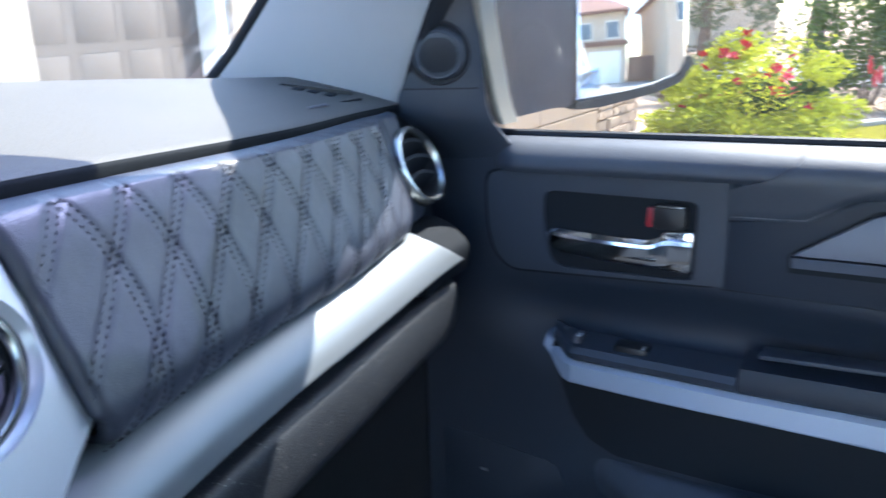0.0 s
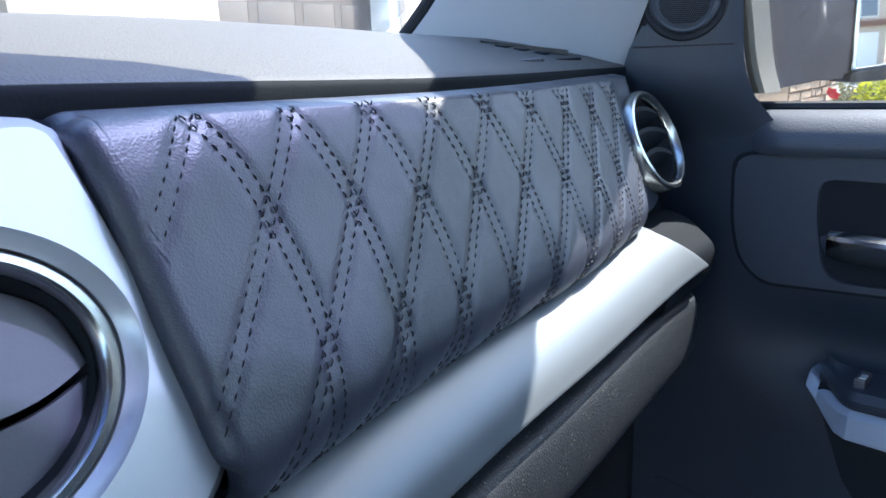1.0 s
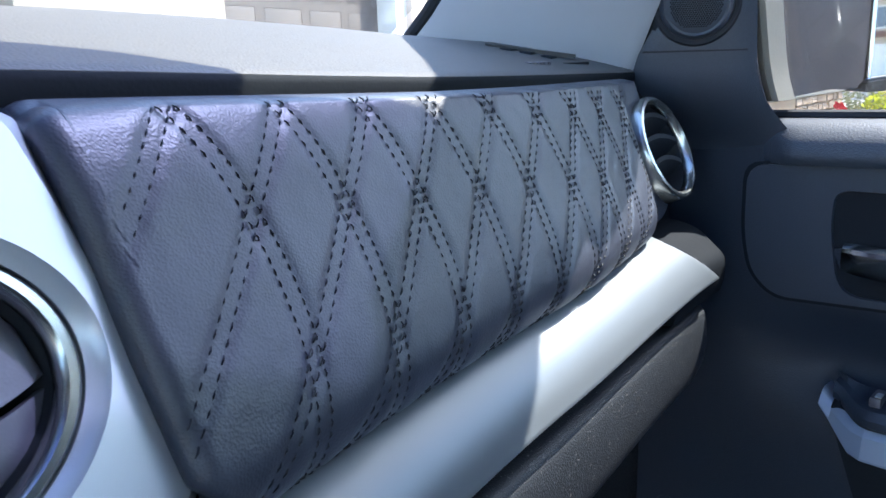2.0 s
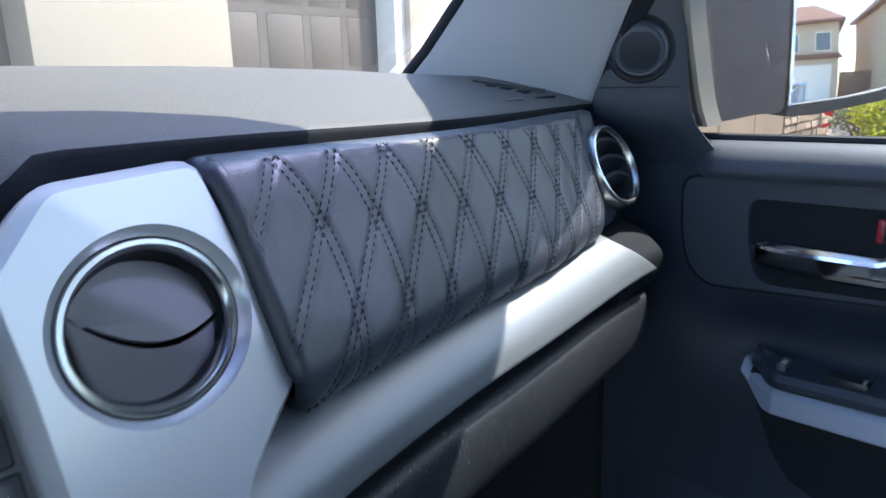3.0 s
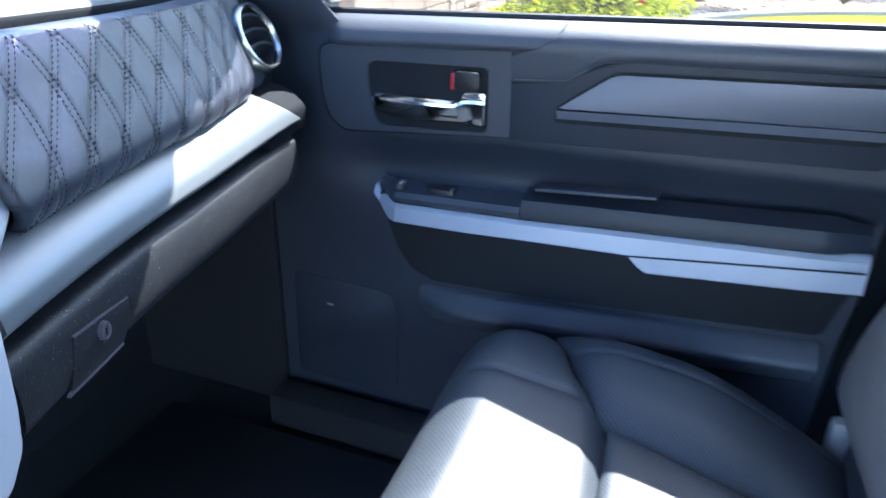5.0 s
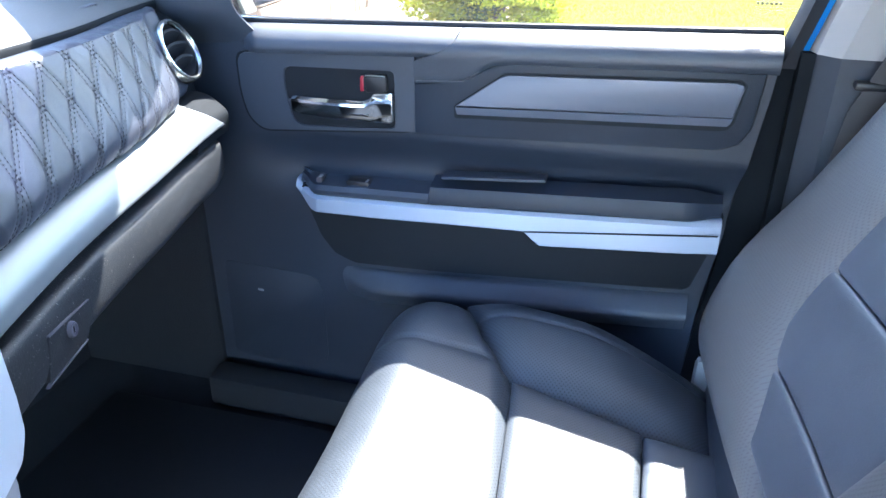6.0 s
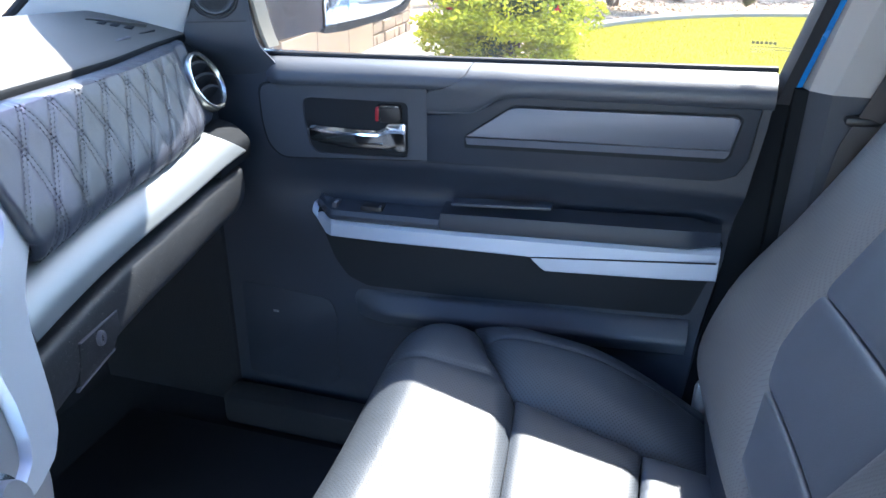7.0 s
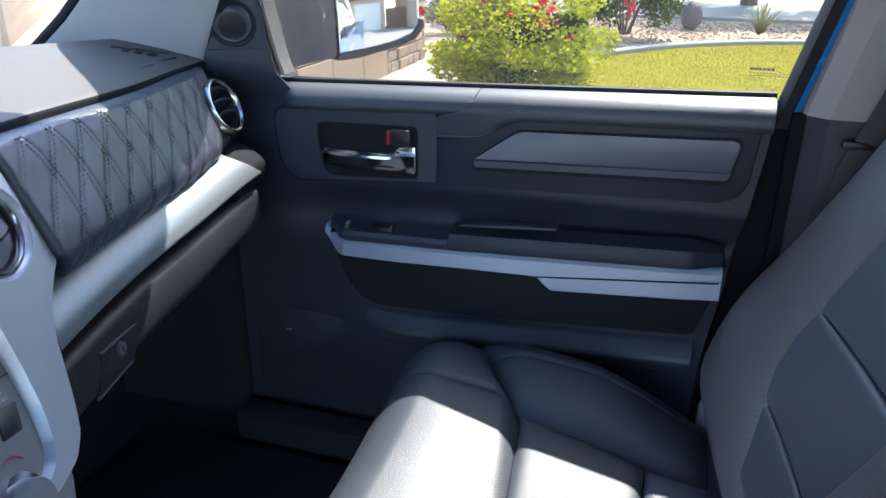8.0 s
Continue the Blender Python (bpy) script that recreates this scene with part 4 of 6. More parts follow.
def handle():
    # pull lever: a long bowed bar with a bright upper facet, blunt at its free end
    rings = []
    for i in range(25):
        t = i / 24
        y = 0.4045 - 0.180 * t
        blunt = 1 - math.sqrt(max(1 - (1 - min(t / 0.10, 1)) ** 2, 0))
        top = 1.2492 + 0.010 * sstep((t - 0.72) / 0.14) - 0.006 * blunt
        low = 1.2185 - 0.0025 * sstep(t / 0.35) + 0.004 * sstep((t - 0.8) / 0.2) + 0.013 * blunt
        x = 0.9470 - 0.006 * math.sin(math.pi * min(t * 1.15, 1)) + 0.006 * blunt
        h = top - low
        rings.append([(x + 0.016, y, low), (x + 0.006, y, low), (x + 0.001, y, low + h * 0.12), (x - 0.0016, y, low + h * 0.40), (x - 0.0025, y, low + h * 0.74), (x - 0.0012, y, low + h * 0.86), (x + 0.0045, y, top), (x + 0.018, y, top)])
    v, f = loft(rings)
    lever = mesh("pull_lever", v, f, M_CHROME, door, "chrome door pull lever", angle=18)
    part("lever_root", prism(rounded(dp([(0.262, 1.2165), (0.2225, 1.2165), (0.2225, 1.2665), (0.258, 1.2625)]), 0.005), DX @ pose(0, 0, 0.0075), 0.02, 0.003), M_CHROME, lever)
    part("lever_slit", prism(rounded(dp([(0.340, 1.2265), (0.262, 1.2265), (0.262, 1.2290), (0.340, 1.2290)]), 0.001, 2), DX @ pose(0, 0, 0.0140), 0.004), M_GLOSS, lever)
    knob = door_plate("lock_knob", [(0.2705, 1.2640), (0.2320, 1.2660), (0.2320, 1.2940), (0.2690, 1.2940)], 0.947, 0.022, 0.004, M_GLOSS, "black lock knob", r=0.005)
    door_plate("knob_edge", [(0.2665, 1.2905), (0.2355, 1.2915), (0.2355, 1.2935), (0.2665, 1.2925)], 0.9466, 0.003, 0.0006, M_RING, "bright edge of the lock knob", r=0.001, parent=knob)
    door_plate("lock_mark", [(0.2775, 1.2650), (0.2712, 1.2650), (0.2700, 1.2890), (0.2765, 1.2890)], 0.950, 0.006, 0.001, M_RED, "red unlocked marking", r=0.002)
    door_plate("slot_hinge", [(0.2835, 1.2060), (0.2790, 1.2060), (0.2790, 1.2960), (0.2835, 1.2960)], 0.960, 0.01, 0.001, M_PLASTIC)


handle()
# soft insert and accent bar
insert_pts = INSERT_TOP[:-1] + [(-0.3187, 1.3330), (-0.3123, 1.2557), (-0.2985, 1.2300), (-0.2727, 1.2193), (-0.1707, 1.2154), (-0.0358, 1.2102), (0.1880, 1.2025)]
mid_i = (-0.06, 1.27)
door_plate("insert_gap", [(mid_i[0] + (y - mid_i[0]) * 1.008, mid_i[1] + (z - mid_i[1]) * 1.035) for y, z in insert_pts], 0.9578, 0.003, 0.0, M_POCKET)
door_plate("soft_insert", insert_pts, 0.9525, 0.008, 0.0025, M_INSERT, "stitched black leather door insert")
acc_pts = [(0.1200, 1.2540), (0.0450, 1.3075), (-0.2862, 1.3200), (-0.2930, 1.3150), (-0.2845, 1.2700)]


def accent():
    ob = part("accent_bar", prism(rounded(dp(acc_pts), [0.002, 0.006, 0.006, 0.004, 0.001], 3), DX @ pose(0, 0, 0.010), 0.010, 0.0018), M_ACCENT, door, "satin grey accent bar")
    # the lower facet leans back into the door
    facet = prism(dp([(0.1198, 1.2532), (-0.2842, 1.2694), (-0.2825, 1.2610), (-0.2775, 1.2545), (-0.2700, 1.2525), (0.1188, 1.2380)]), DX @ pose(0, 0, 0.0098), 0.010)
    for v in facet.verts:
        v.co.x += 0.45 * max(1.2532 + 0.0162 * (0.1198 - v.co.y) / 0.404 - v.co.z, 0)
    part("accent_facet", facet, M_ACCENT, ob, "lower facet of the bar")


accent()
door_plate("accent_gap", [(0.1235, 1.2545), (0.0460, 1.3105), (-0.2870, 1.3235), (-0.2970, 1.3170), (-0.2875, 1.2605), (-0.2800, 1.2510), (-0.2700, 1.2485), (0.1225, 1.2340)], 0.9512, 0.003, 0.0, M_POCKET, r=0.004)
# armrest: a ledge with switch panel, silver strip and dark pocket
# a raised near-black plate stands for the hollow pocket and its shade
door_plate("map_pocket", [(0.393, 1.098), (0.388, 1.07), (0.362, 1.000), (0.338, 0.968), (0.300, 0.953), (0.150, 0.958), (-0.265, 0.986), (-0.290, 1.07), (-0.30, 1.12)], 0.9475, 0.012, 0.004, M_POCKET, "raised black plate painting the door pocket's shade", r=0.008)


def lower_ledge():
    """A sloping ledge that follows the foot of the pocket and turns up ahead of it."""
    ys = [0.60, 0.48, 0.42, 0.395, 0.372, 0.345, 0.322, 0.300, 0.22, 0.15, 0.0, -0.15, -0.268]
    zs = [1.06, 1.04, 1.02, 1.00, 0.975, 0.953, 0.943, 0.9385, 0.940, 0.9435, 0.9535, 0.9637, 0.972]
    fine = curve([(y, z) for y, z in zip(ys, zs)], 5)
    rings = []
    for y, z in fine:
        f = sstep((y - 0.25) / 0.10)
        prof = ((0.975, 0.004), (0.956, 0.0), (0.949, -0.006), (0.934, -0.022), (0.9295, -0.029), (0.931, -0.036), (0.946, -0.060), (0.975, -0.064))
        rings.append([(px + (0.963 - px) * f if px < 0.963 else px, y, z + pz) for px, pz in prof])
    v, f = loft(rings)
    return mesh("lower_ledge", v, f, M_DOORPAD, door, "sloping grey ledge below the door pocket", angle=50)


lower_ledge()


def arm_z(y):
    """Height of the joint between the armrest and its strip."""
    return float(np.interp(y, [-0.295, 0.149, 0.372, 0.390, 0.403], [1.1155, 1.0930, 1.0865, 1.0930, 1.1020]))


def arm_strip():
    # silver strip round the front of the armrest, wider behind its notch
    rings = []
    n = 60
    for i in range(n + 1):
        t = i / n
        y = 0.403 - 0.698 * t
        front = 1 - sstep((0.403 - y) / 0.05)
        x = 0.925 + 0.026 * front + 0.004 * sstep((-0.22 - y) / 0.08)
        zt = arm_z(y)
        zl = float(np.interp(y, [0.003, 0.007, 0.148, 0.25, 0.366, 0.385, 0.403], [1.0650, 1.0650, 1.0605, 1.0565, 1.0550, 1.0680, 1.0860]))
        zl -= 0.022 * sstep((0.003 - y) / 0.032)
        zl += 0.020 * max(-0.03 - y, 0) / 0.26
        low = zl + 0.004
        rings.append([(x + 0.010, y, zt + 0.001), (x + 0.006, y, zt - 0.0002), (x + 0.0035, y, zt - 0.0020), (x - 0.0010, y, zt - 0.0075), (x - 0.0038, y, low), (x - 0.0034, y, low - 0.002), (x + 0.006, y, zl), (x + 0.03, y, zl), (x + 0.03, y, zt)])
    v, f = loft(rings)
    return mesh("armrest_strip", v, f, M_DOORSILVER, door, "satin grey armrest strip", angle=12)


arm_strip()
_v, _f = tube([(0.9212, 0.012 - 0.303 * t, 1.0650 + 0.0318 * t) for t in [i / 12 for i in range(13)]], 0.0013, 6)
mesh("strip_groove", _v, _f, M_POCKET, door, "dark joint along the armrest strip")


def arm_top(name, y0, y1, label, material, lift, round_end):
    rings = []
    n = 30
    for i in range(n + 1):
        y = y0 + (y1 - y0) * i / n
        e0 = sstep((y0 - y) / 0.04) if round_end != "rear" else 1.0
        e1 = sstep((y - y1) / 0.05) if round_end == "rear" else 1.0
        x = 0.921 + 0.03 * (1 - e0) + 0.022 * (1 - e1)
        zt = arm_z(y) + 0.0006
        up = lift * (0.75 + 0.25 * e1)
        rings.append([(x + 0.004, y, zt), (x, y, zt + 0.004), (x - 0.001, y, zt + up * 0.55), (x + 0.004, y, zt + up * 0.92), (x + 0.014, y, zt + up), (0.962, y, zt + up + 0.006), (0.975, y, zt + up), (0.975, y, zt)])
    v, f = loft(rings)
    return mesh(name, v, f, material, door, label)


def slanted(bm):
    for v in bm.verts:
        v.co.z += (0.137 - v.co.y) * 0.072
    return bm


sw = arm_top("switch_panel", 0.392, 0.157, "black window switch panel", M_PLASTIC, 0.020, "front")
arm_top("armrest_pad", 0.155, -0.293, "padded black armrest", M_INSERT, 0.033, "rear")
for _y, _z, _w, _h, _n, _mt in ((0.352, 1.119, 0.010, 0.006, "lock_switch", M_BUTTON), (0.283, 1.119, 0.040, 0.006, "window_switch", M_GLOSS)):
    part(_n, box(0.932, 0.956, _y - _w / 2, _y + _w / 2, 1.106, 1.1165, 0.002), _mt, sw, "")
# white printed marks on the two switches
part("switch_light", box(0.934, 0.944, 0.348, 0.353, 1.1160, 1.1175), M_PRINT, sw)
part("switch_light", box(0.934, 0.944, 0.266, 0.269, 1.1160, 1.1175), M_PRINT, sw)
part("pull_cup_edge", slanted(box(0.926, 0.956, -0.03, 0.137, 1.1385, 1.144, 0.002)), M_PLASTIC, door, "edge of the pull cup")
# window frame, sail panel with tweeter, and glass
GX0 = 1.002  # glass at the sill


def gx(z):
    return GX0 - 0.36 * (z - 1.36)


def sail():
    m = axes((0.901, 0.527, 1.42), (0.45, -0.89, 0), (-0.14, -0.07, 1))
    rings = []
    for k in range(25):
        z = 1.26 + 0.345 * k / 24
        yf = float(np.interp(z, [1.26, 1.35, 1.415, 1.47, 1.555, 1.605], [0.60, 0.592, 0.575, 0.545, 0.49, 0.458]))
        yr = float(np.interp(z, [1.26, 1.33, 1.352, 1.37, 1.40, 1.50, 1.56, 1.605], [0.45, 0.452, 0.462, 0.474, 0.480, 0.481, 0.474, 0.462]))
        low = sstep((1.395 - z) / 0.09)
        ring = []
        for q in range(9):
            y = yf + (yr - yf) * q / 8
            x = 0.901 + 0.506 * (0.527 - y) - 0.14 * (z - 1.42)
            ring.append((x + (0.966 - x) * low + (0.004 if q in (0, 8) else 0.0), y, z))
        ring += [(ring[8][0] + 0.012, yr + 0.006, z), (max(ring[8][0], 0.95) + 0.03, yr + 0.03, z), (ring[0][0] + 0.07, yf + 0.01, z)]
        rings.append(ring)
    v, f = loft(rings)
    ob = mesh("sail_panel", v, f, M_PLASTIC, door, "black corner panel ahead of the window", angle=40)
    part("sail_seam", prism([(-0.046, -0.001), (0.046, -0.0005), (0.046, 0.0009), (-0.046, 0.0006)], m @ pose(0, 0, 0.0006), 0.002), M_RUBBER, ob)
    mm = m @ pose(0.0, 0.0425, 0)
    turned("tweeter_well", [(0.0325, 0.0005), (0.0365, 0.0022), (0.0385, 0.0005), (0.0385, -0.004), (0.0325, -0.004)], mm, M_RUBBER, ob, closed=True, n=48)
    tw = turned("tweeter", [(0.0001, 0.010), (0.012, 0.0096), (0.021, 0.008), (0.026, 0.006), (0.028, 0.0068), (0.030, 0.005), (0.0325, 0.001), (0.0325, -0.006), (0.0001, -0.006)], mm, M_DOORPAD, door, "round black tweeter grille", n=48)
    verts, faces = [], []
    for a in range(-11, 12):
        for b in range(-11, 12):
            x, y = a * 0.0021 + (b % 2) * 0.00105, b * 0.0018
            if x * x + y * y < 0.0225 ** 2:
                k = len(verts)
                verts += [mm @ Vector((x + 0.00085 * math.cos(t), y + 0.00085 * math.sin(t), 0.0108 - 0.0000 - 5.5 * (x * x + y * y))) for t in [j * math.pi / 3 for j in range(6)]]
                verts += [mm @ Vector((x + 0.00085 * math.cos(t), y + 0.00085 * math.sin(t), 0.0060)) for t in [j * math.pi / 3 for j in range(6)]]
                faces.append(tuple(range(k, k + 6)))
                faces += [(k + j, k + 6 + j, k + 6 + (j + 1) % 6, k + (j + 1) % 6) for j in range(6)]
    tagged(mesh("grille_holes", verts, faces, M_POCKET, tw), kind="stuff")


sail()
# a tan strip paints in sunlight on the corner panel's rear edge
M_SUNLIT_EDGE = mat("sunlit_edge_tan", (0.20, 0.185, 0.155), 0.9, grain=900, bump=0.4, var=0.2)
rings_ = []
for _k in range(13):
    _z = 1.372 + 0.235 * _k / 12
    _y = float(np.interp(_z, [1.37, 1.40, 1.50, 1.56, 1.607], [0.474, 0.480, 0.481, 0.474, 0.462]))
    _x = gx(_z) - 0.004
    rings_.append([(_x - 0.034, _y + 0.001, _z), (_x - 0.032, _y - 0.004, _z), (_x, _y - 0.007, _z), (_x, _y + 0.008, _z), (_x - 0.03, _y + 0.008, _z)])
_v, _f = loft(rings_)
mesh("window_run", _v, _f, M_SUNLIT_EDGE, door, "pale strip painting sun on the corner panel's rear edge")
# glass pane
pane = [(0.52, 1.335), (-0.345, 1.345), (-0.43, 1.76), (0.20, 1.76), (0.34, 1.70), (0.40, 1.66), (0.46, 1.59)]
gl = pane_mesh("window_glass", [(gx(z), y, z) for y, z in pane], (0.004, 0, 0), M_GLASS, door, "clear side window glass")
gl.visible_shadow = False
for _z, _h, _dash, _n in ((1.4225, 0.0019, 0.0042, 6), (1.4165, 0.0006, 0.0030, 12), (1.4125, 0.0006, 0.0040, 10), (1.4085, 0.0006, 0.0026, 5)):
    for _k in range(_n):
        _y = -0.290 - (_dash + 0.0016) * _k
        part("glass_mark", box(gx(_z) - 0.0012, gx(_z) - 0.0004, _y - _dash, _y, _z - _h, _z + _h), M_BUTTON, gl, "etched maker's marking" if _k == 0 else "")
# sill seal, rear frame, top frame
_v, _f = tube([(0.997, 0.50, belt(0.50) + 0.001), (0.997, 0.1, belt(0.1) + 0.001), (0.997, -0.335, belt(-0.335) + 0.001)], 0.006, 8)
mesh("sill_seal", _v, _f, M_RUBBER, door, "black rubber sill seal")
rear_frame = [[(0.985 - 0.13 * t, -0.330 - 0.088 * t, 1.34 + 0.43 * t), (0.965 - 0.13 * t, -0.336 - 0.088 * t, 1.34 + 0.43 * t), (0.965 - 0.13 * t, -0.356 - 0.088 * t, 1.34 + 0.43 * t), (1.02 - 0.13 * t, -0.356 - 0.088 * t, 1.34 + 0.43 * t), (1.02 - 0.13 * t, -0.332 - 0.088 * t, 1.34 + 0.43 * t)] for t in [i / 8 for i in range(9)]]
_v, _f = loft(rear_frame)
mesh("window_frame", _v, _f, M_RUBBER, door, "black rear window frame")
_v, _f = tube([(0.868, -0.44, 1.768), (0.868, 0.0, 1.768), (0.868, 0.22, 1.768)], 0.012, 8)
mesh("window_frame", _v, _f, M_RUBBER, door, "black upper window frame")
door_plate("speaker_grille", [(0.575, 0.70), (0.575, 0.915), (0.385, 0.905), (0.372, 0.88), (0.372, 0.72), (0.40, 0.70)], 0.9585, 0.03, 0.001, M_BASE_SHADED, "dark door speaker grille", r=0.02)
door_plate("speaker_badge", [(0.508, 0.857), (0.496, 0.857), (0.496, 0.8615), (0.508, 0.8615)], 0.9575, 0.002, 0.0004, M_STACK, "small pale speaker badge")
# outer skin in body colour
part("outer_skin", prism(dp([(0.62, 0.58), (0.62, 1.345), (-0.342, 1.36), (-0.342, 0.58)]), axes((1.055, 0, 0), (0, -1, 0), (0, 0, 1)), 0.03, 0.006), M_BLUE, door, "bright blue painted door skin")

# ---------- pillar behind the door, belt ----------
bp_lo = [(0.965, -0.366, 0.62), (0.945, -0.372, 0.62), (0.925, -0.40, 0.62), (0.925, -0.62, 0.62), (1.0, -0.62, 0.62), (1.0, -0.366, 0.62)]
bp_mid = [(x, y, 1.366) for x, y, z in bp_lo]
ob = pillar("pillar_b_lower", "black lower door pillar trim", bp_lo, bp_mid, M_PLASTIC)
up0 = [(x - 0.002, y, 1.3665) for x, y, z in bp_lo]
up1 = [(x - 0.125, y - 0.072, 1.785) for x, y, z in bp_lo]
pillar("pillar_b_upper", "light grey upper door pillar trim", up0, up1, M_PILLAR)
pillar("trim_jamb", "bright blue painted door jamb", [(0.955, -0.3570, 1.368), (0.955, -0.3645, 1.368), (1.02, -0.3645, 1.368), (1.02, -0.3570, 1.368)],
       [(0.825, -0.440, 1.775), (0.825, -0.4475, 1.775), (0.89, -0.4475, 1.775), (0.89, -0.440, 1.775)], M_BLUE)
part_j = part("trim_jamb_inner", box(0.992, 1.03, -0.3715, -0.24, 0.62, 1.36), M_CAP)
tagged(part_j, "black rubber covered door jamb", "trim", kind="structure")
pillar("trim_jamb_seal", "black rubber seal along the door jamb", [(0.945, -0.355, 0.66), (0.940, -0.372, 0.66), (0.97, -0.372, 0.66), (0.97, -0.355, 0.66)],
       [(0.945, -0.355, 1.367), (0.940, -0.372, 1.367), (0.97, -0.372, 1.367), (0.97, -0.355, 1.367)], M_CAP)
belt_ob = thing("seat_belt", (0.9, -0.46, 0.7), "dark grey seat belt in front of the door pillar", "seat belt")


def ribbon(pts, width, thick, side):
    rings = []
    for p in pts:
        p, s, n = Vector(p), Vector(side).normalized() * width / 2, Vector((1, 0, 0)) * thick / 2
        rings.append([p - s - n, p + s - n, p + s + n, p - s + n])
    return loft(rings)


_v, _f = ribbon([(0.80, -0.52, 1.70), (0.845, -0.495, 1.52), (0.89, -0.458, 1.36), (0.905, -0.44, 1.30), (0.915, -0.42, 1.1), (0.915, -0.41, 0.7)], 0.044, 0.0014, (0.2, 1, 0.1))
mesh("webbing", _v, _f, M_BELT, belt_ob)
part("belt_guide", box(0.893, 0.912, -0.472, -0.416, 1.333, 1.345, 0.005), M_GLOSS, belt_ob, "black plastic belt stop")

# ---------- passenger seat ----------
seat = thing("passenger_seat", (0.57, -0.1, 0.62), "dark grey leather bucket seat, sunlit in front", "seat")


def cush_z(y):
    return 0.951 + 0.11 * min(y, 0)


def pad_on(name, corner, h, material, label, lift=lambda u, v: 0.0, pu=5, pv=5, nu=24, nv=24, base=0.06, drop=None):
    """A pad over four corners (x, y): front-inboard, front-outboard, rear-outboard, rear-inboard."""
    c = [Vector(p) for p in corner]

    def fn(u, v):
        a, b = (u + 1) / 2, (v + 1) / 2
        p = (c[0] * (1 - a) + c[1] * a) * (1 - b) + (c[3] * (1 - a) + c[2] * a) * b
        z = cush_z(p.y) + lift(u, v)
        q = Vector((p.x, p.y, z))
        return q, Vector((0, 0, 1))
    v, f = pillow(fn, h, nu, nv, pu, pv, base)
    return mesh(name, v, f, material, seat, label, angle=60)


def crease(d, w):
    return math.exp(-(d / w) ** 2)


def roll():
    """The rounded front of the cushion, with a seam near its outer end."""
    rings = []
    n = 110
    for i in range(n + 1):
        t = i / n
        x = 0.31 + 0.555 * t
        e = math.sqrt(max(1 - abs(2 * t - 1) ** 8, 0))
        back_y = float(np.interp(x, [0.31, 0.40, 0.495, 0.60, 0.695, 0.735, 0.765, 0.81, 0.865], [-0.03, -0.068, -0.066, -0.050, -0.030, -0.002, 0.024, 0.045, 0.06]))
        fr = 0.196 - 0.030 * (1 - e)
        zt = 0.957 + 0.034 * sstep((x - 0.48) / 0.33) - 0.0035 * crease(x - 0.712, 0.0035) - 0.0015 * crease(x - 0.712, 0.014)
        down = 0.105 * (1 - e)
        top = []
        for k in range(17):
            a = math.pi * 0.5 * k / 16
            top.append((fr - 0.085 + 0.085 * math.sin(a), zt - down - 0.100 * (1 - math.cos(a))))
        prof = [(back_y + 0.004, zt - 0.060), (back_y, zt - 0.034 - 0.7 * down), (back_y + 0.005, zt - 0.019 - 0.85 * down), (back_y + 0.016, zt - 0.0075 - 0.95 * down), (back_y + 0.034, zt - 0.0015 - down)]
        prof += top + [(fr - 0.004, zt - 0.15), (fr - 0.03, zt - 0.22), (back_y, zt - 0.22)]
        rings.append([(x, y, z + 0.0008 * noise.noise(Vector((x * 25, y * 25, 3.0))) - 0.026 * max((0.10 - y) / 0.15, 0) ** 1.6) for y, z in prof])
    v, f = loft(rings)
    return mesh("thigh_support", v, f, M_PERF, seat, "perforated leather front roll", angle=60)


roll()
pad_on("seat_insert", [(0.44, -0.056), (0.70, -0.030), (0.658, -0.213), (0.46, -0.213)], 0.012, M_PERF, "perforated leather seat centre", lift=lambda u, v: 0.002 - 0.004 * (1 - u * u), pu=8, pv=8)
pad_on("seat_insert", [(0.46, -0.215), (0.658, -0.215), (0.648, -0.37), (0.47, -0.37)], 0.012, M_SMOOTH, "smooth leather rear seat centre", pu=8, pv=8)
OUTER = [(0.690, -0.004), (0.880, 0.078), (0.862, -0.330), (0.640, -0.330)]
INNER = [(0.280, 0.078), (0.438, -0.004), (0.468, -0.330), (0.290, -0.330)]


def bolster_lift(u, v):
    """Highest a third of the way back, falling away at the rear; u runs outward."""
    k = (v + 1) / 2
    rise_ = 0.036 - 0.060 * sstep((k - 0.42) / 0.58)
    seam_u = 0.42 - 0.10 * (k - 0.4) ** 2
    return rise_ * (0.55 + 0.45 * u) + 0.005 - 0.004 * crease(u - seam_u, 0.022) - 0.0012 * crease(u - seam_u, 0.09)


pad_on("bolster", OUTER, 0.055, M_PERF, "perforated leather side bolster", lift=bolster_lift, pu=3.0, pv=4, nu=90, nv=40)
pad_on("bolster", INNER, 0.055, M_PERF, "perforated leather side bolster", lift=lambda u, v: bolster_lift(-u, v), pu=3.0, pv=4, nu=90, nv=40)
part("seat_base", box(0.33, 0.815, -0.36, 0.11, 0.66, 0.88, 0.03), M_PLASTIC, seat, "black plastic seat base")
part("seat_rail", box(0.38, 0.42, -0.38, 0.14, 0.62, 0.665, 0.004), M_GLOSS, seat, "dark steel seat rail")
part("seat_rail", box(0.74, 0.78, -0.38, 0.14, 0.62, 0.665, 0.004), M_GLOSS, seat, "dark steel seat rail")
BK = axes((0.575, -0.275, 0.93), (1, 0, 0), (0, -0.47, 0.883))  # backrest plane, z to the front


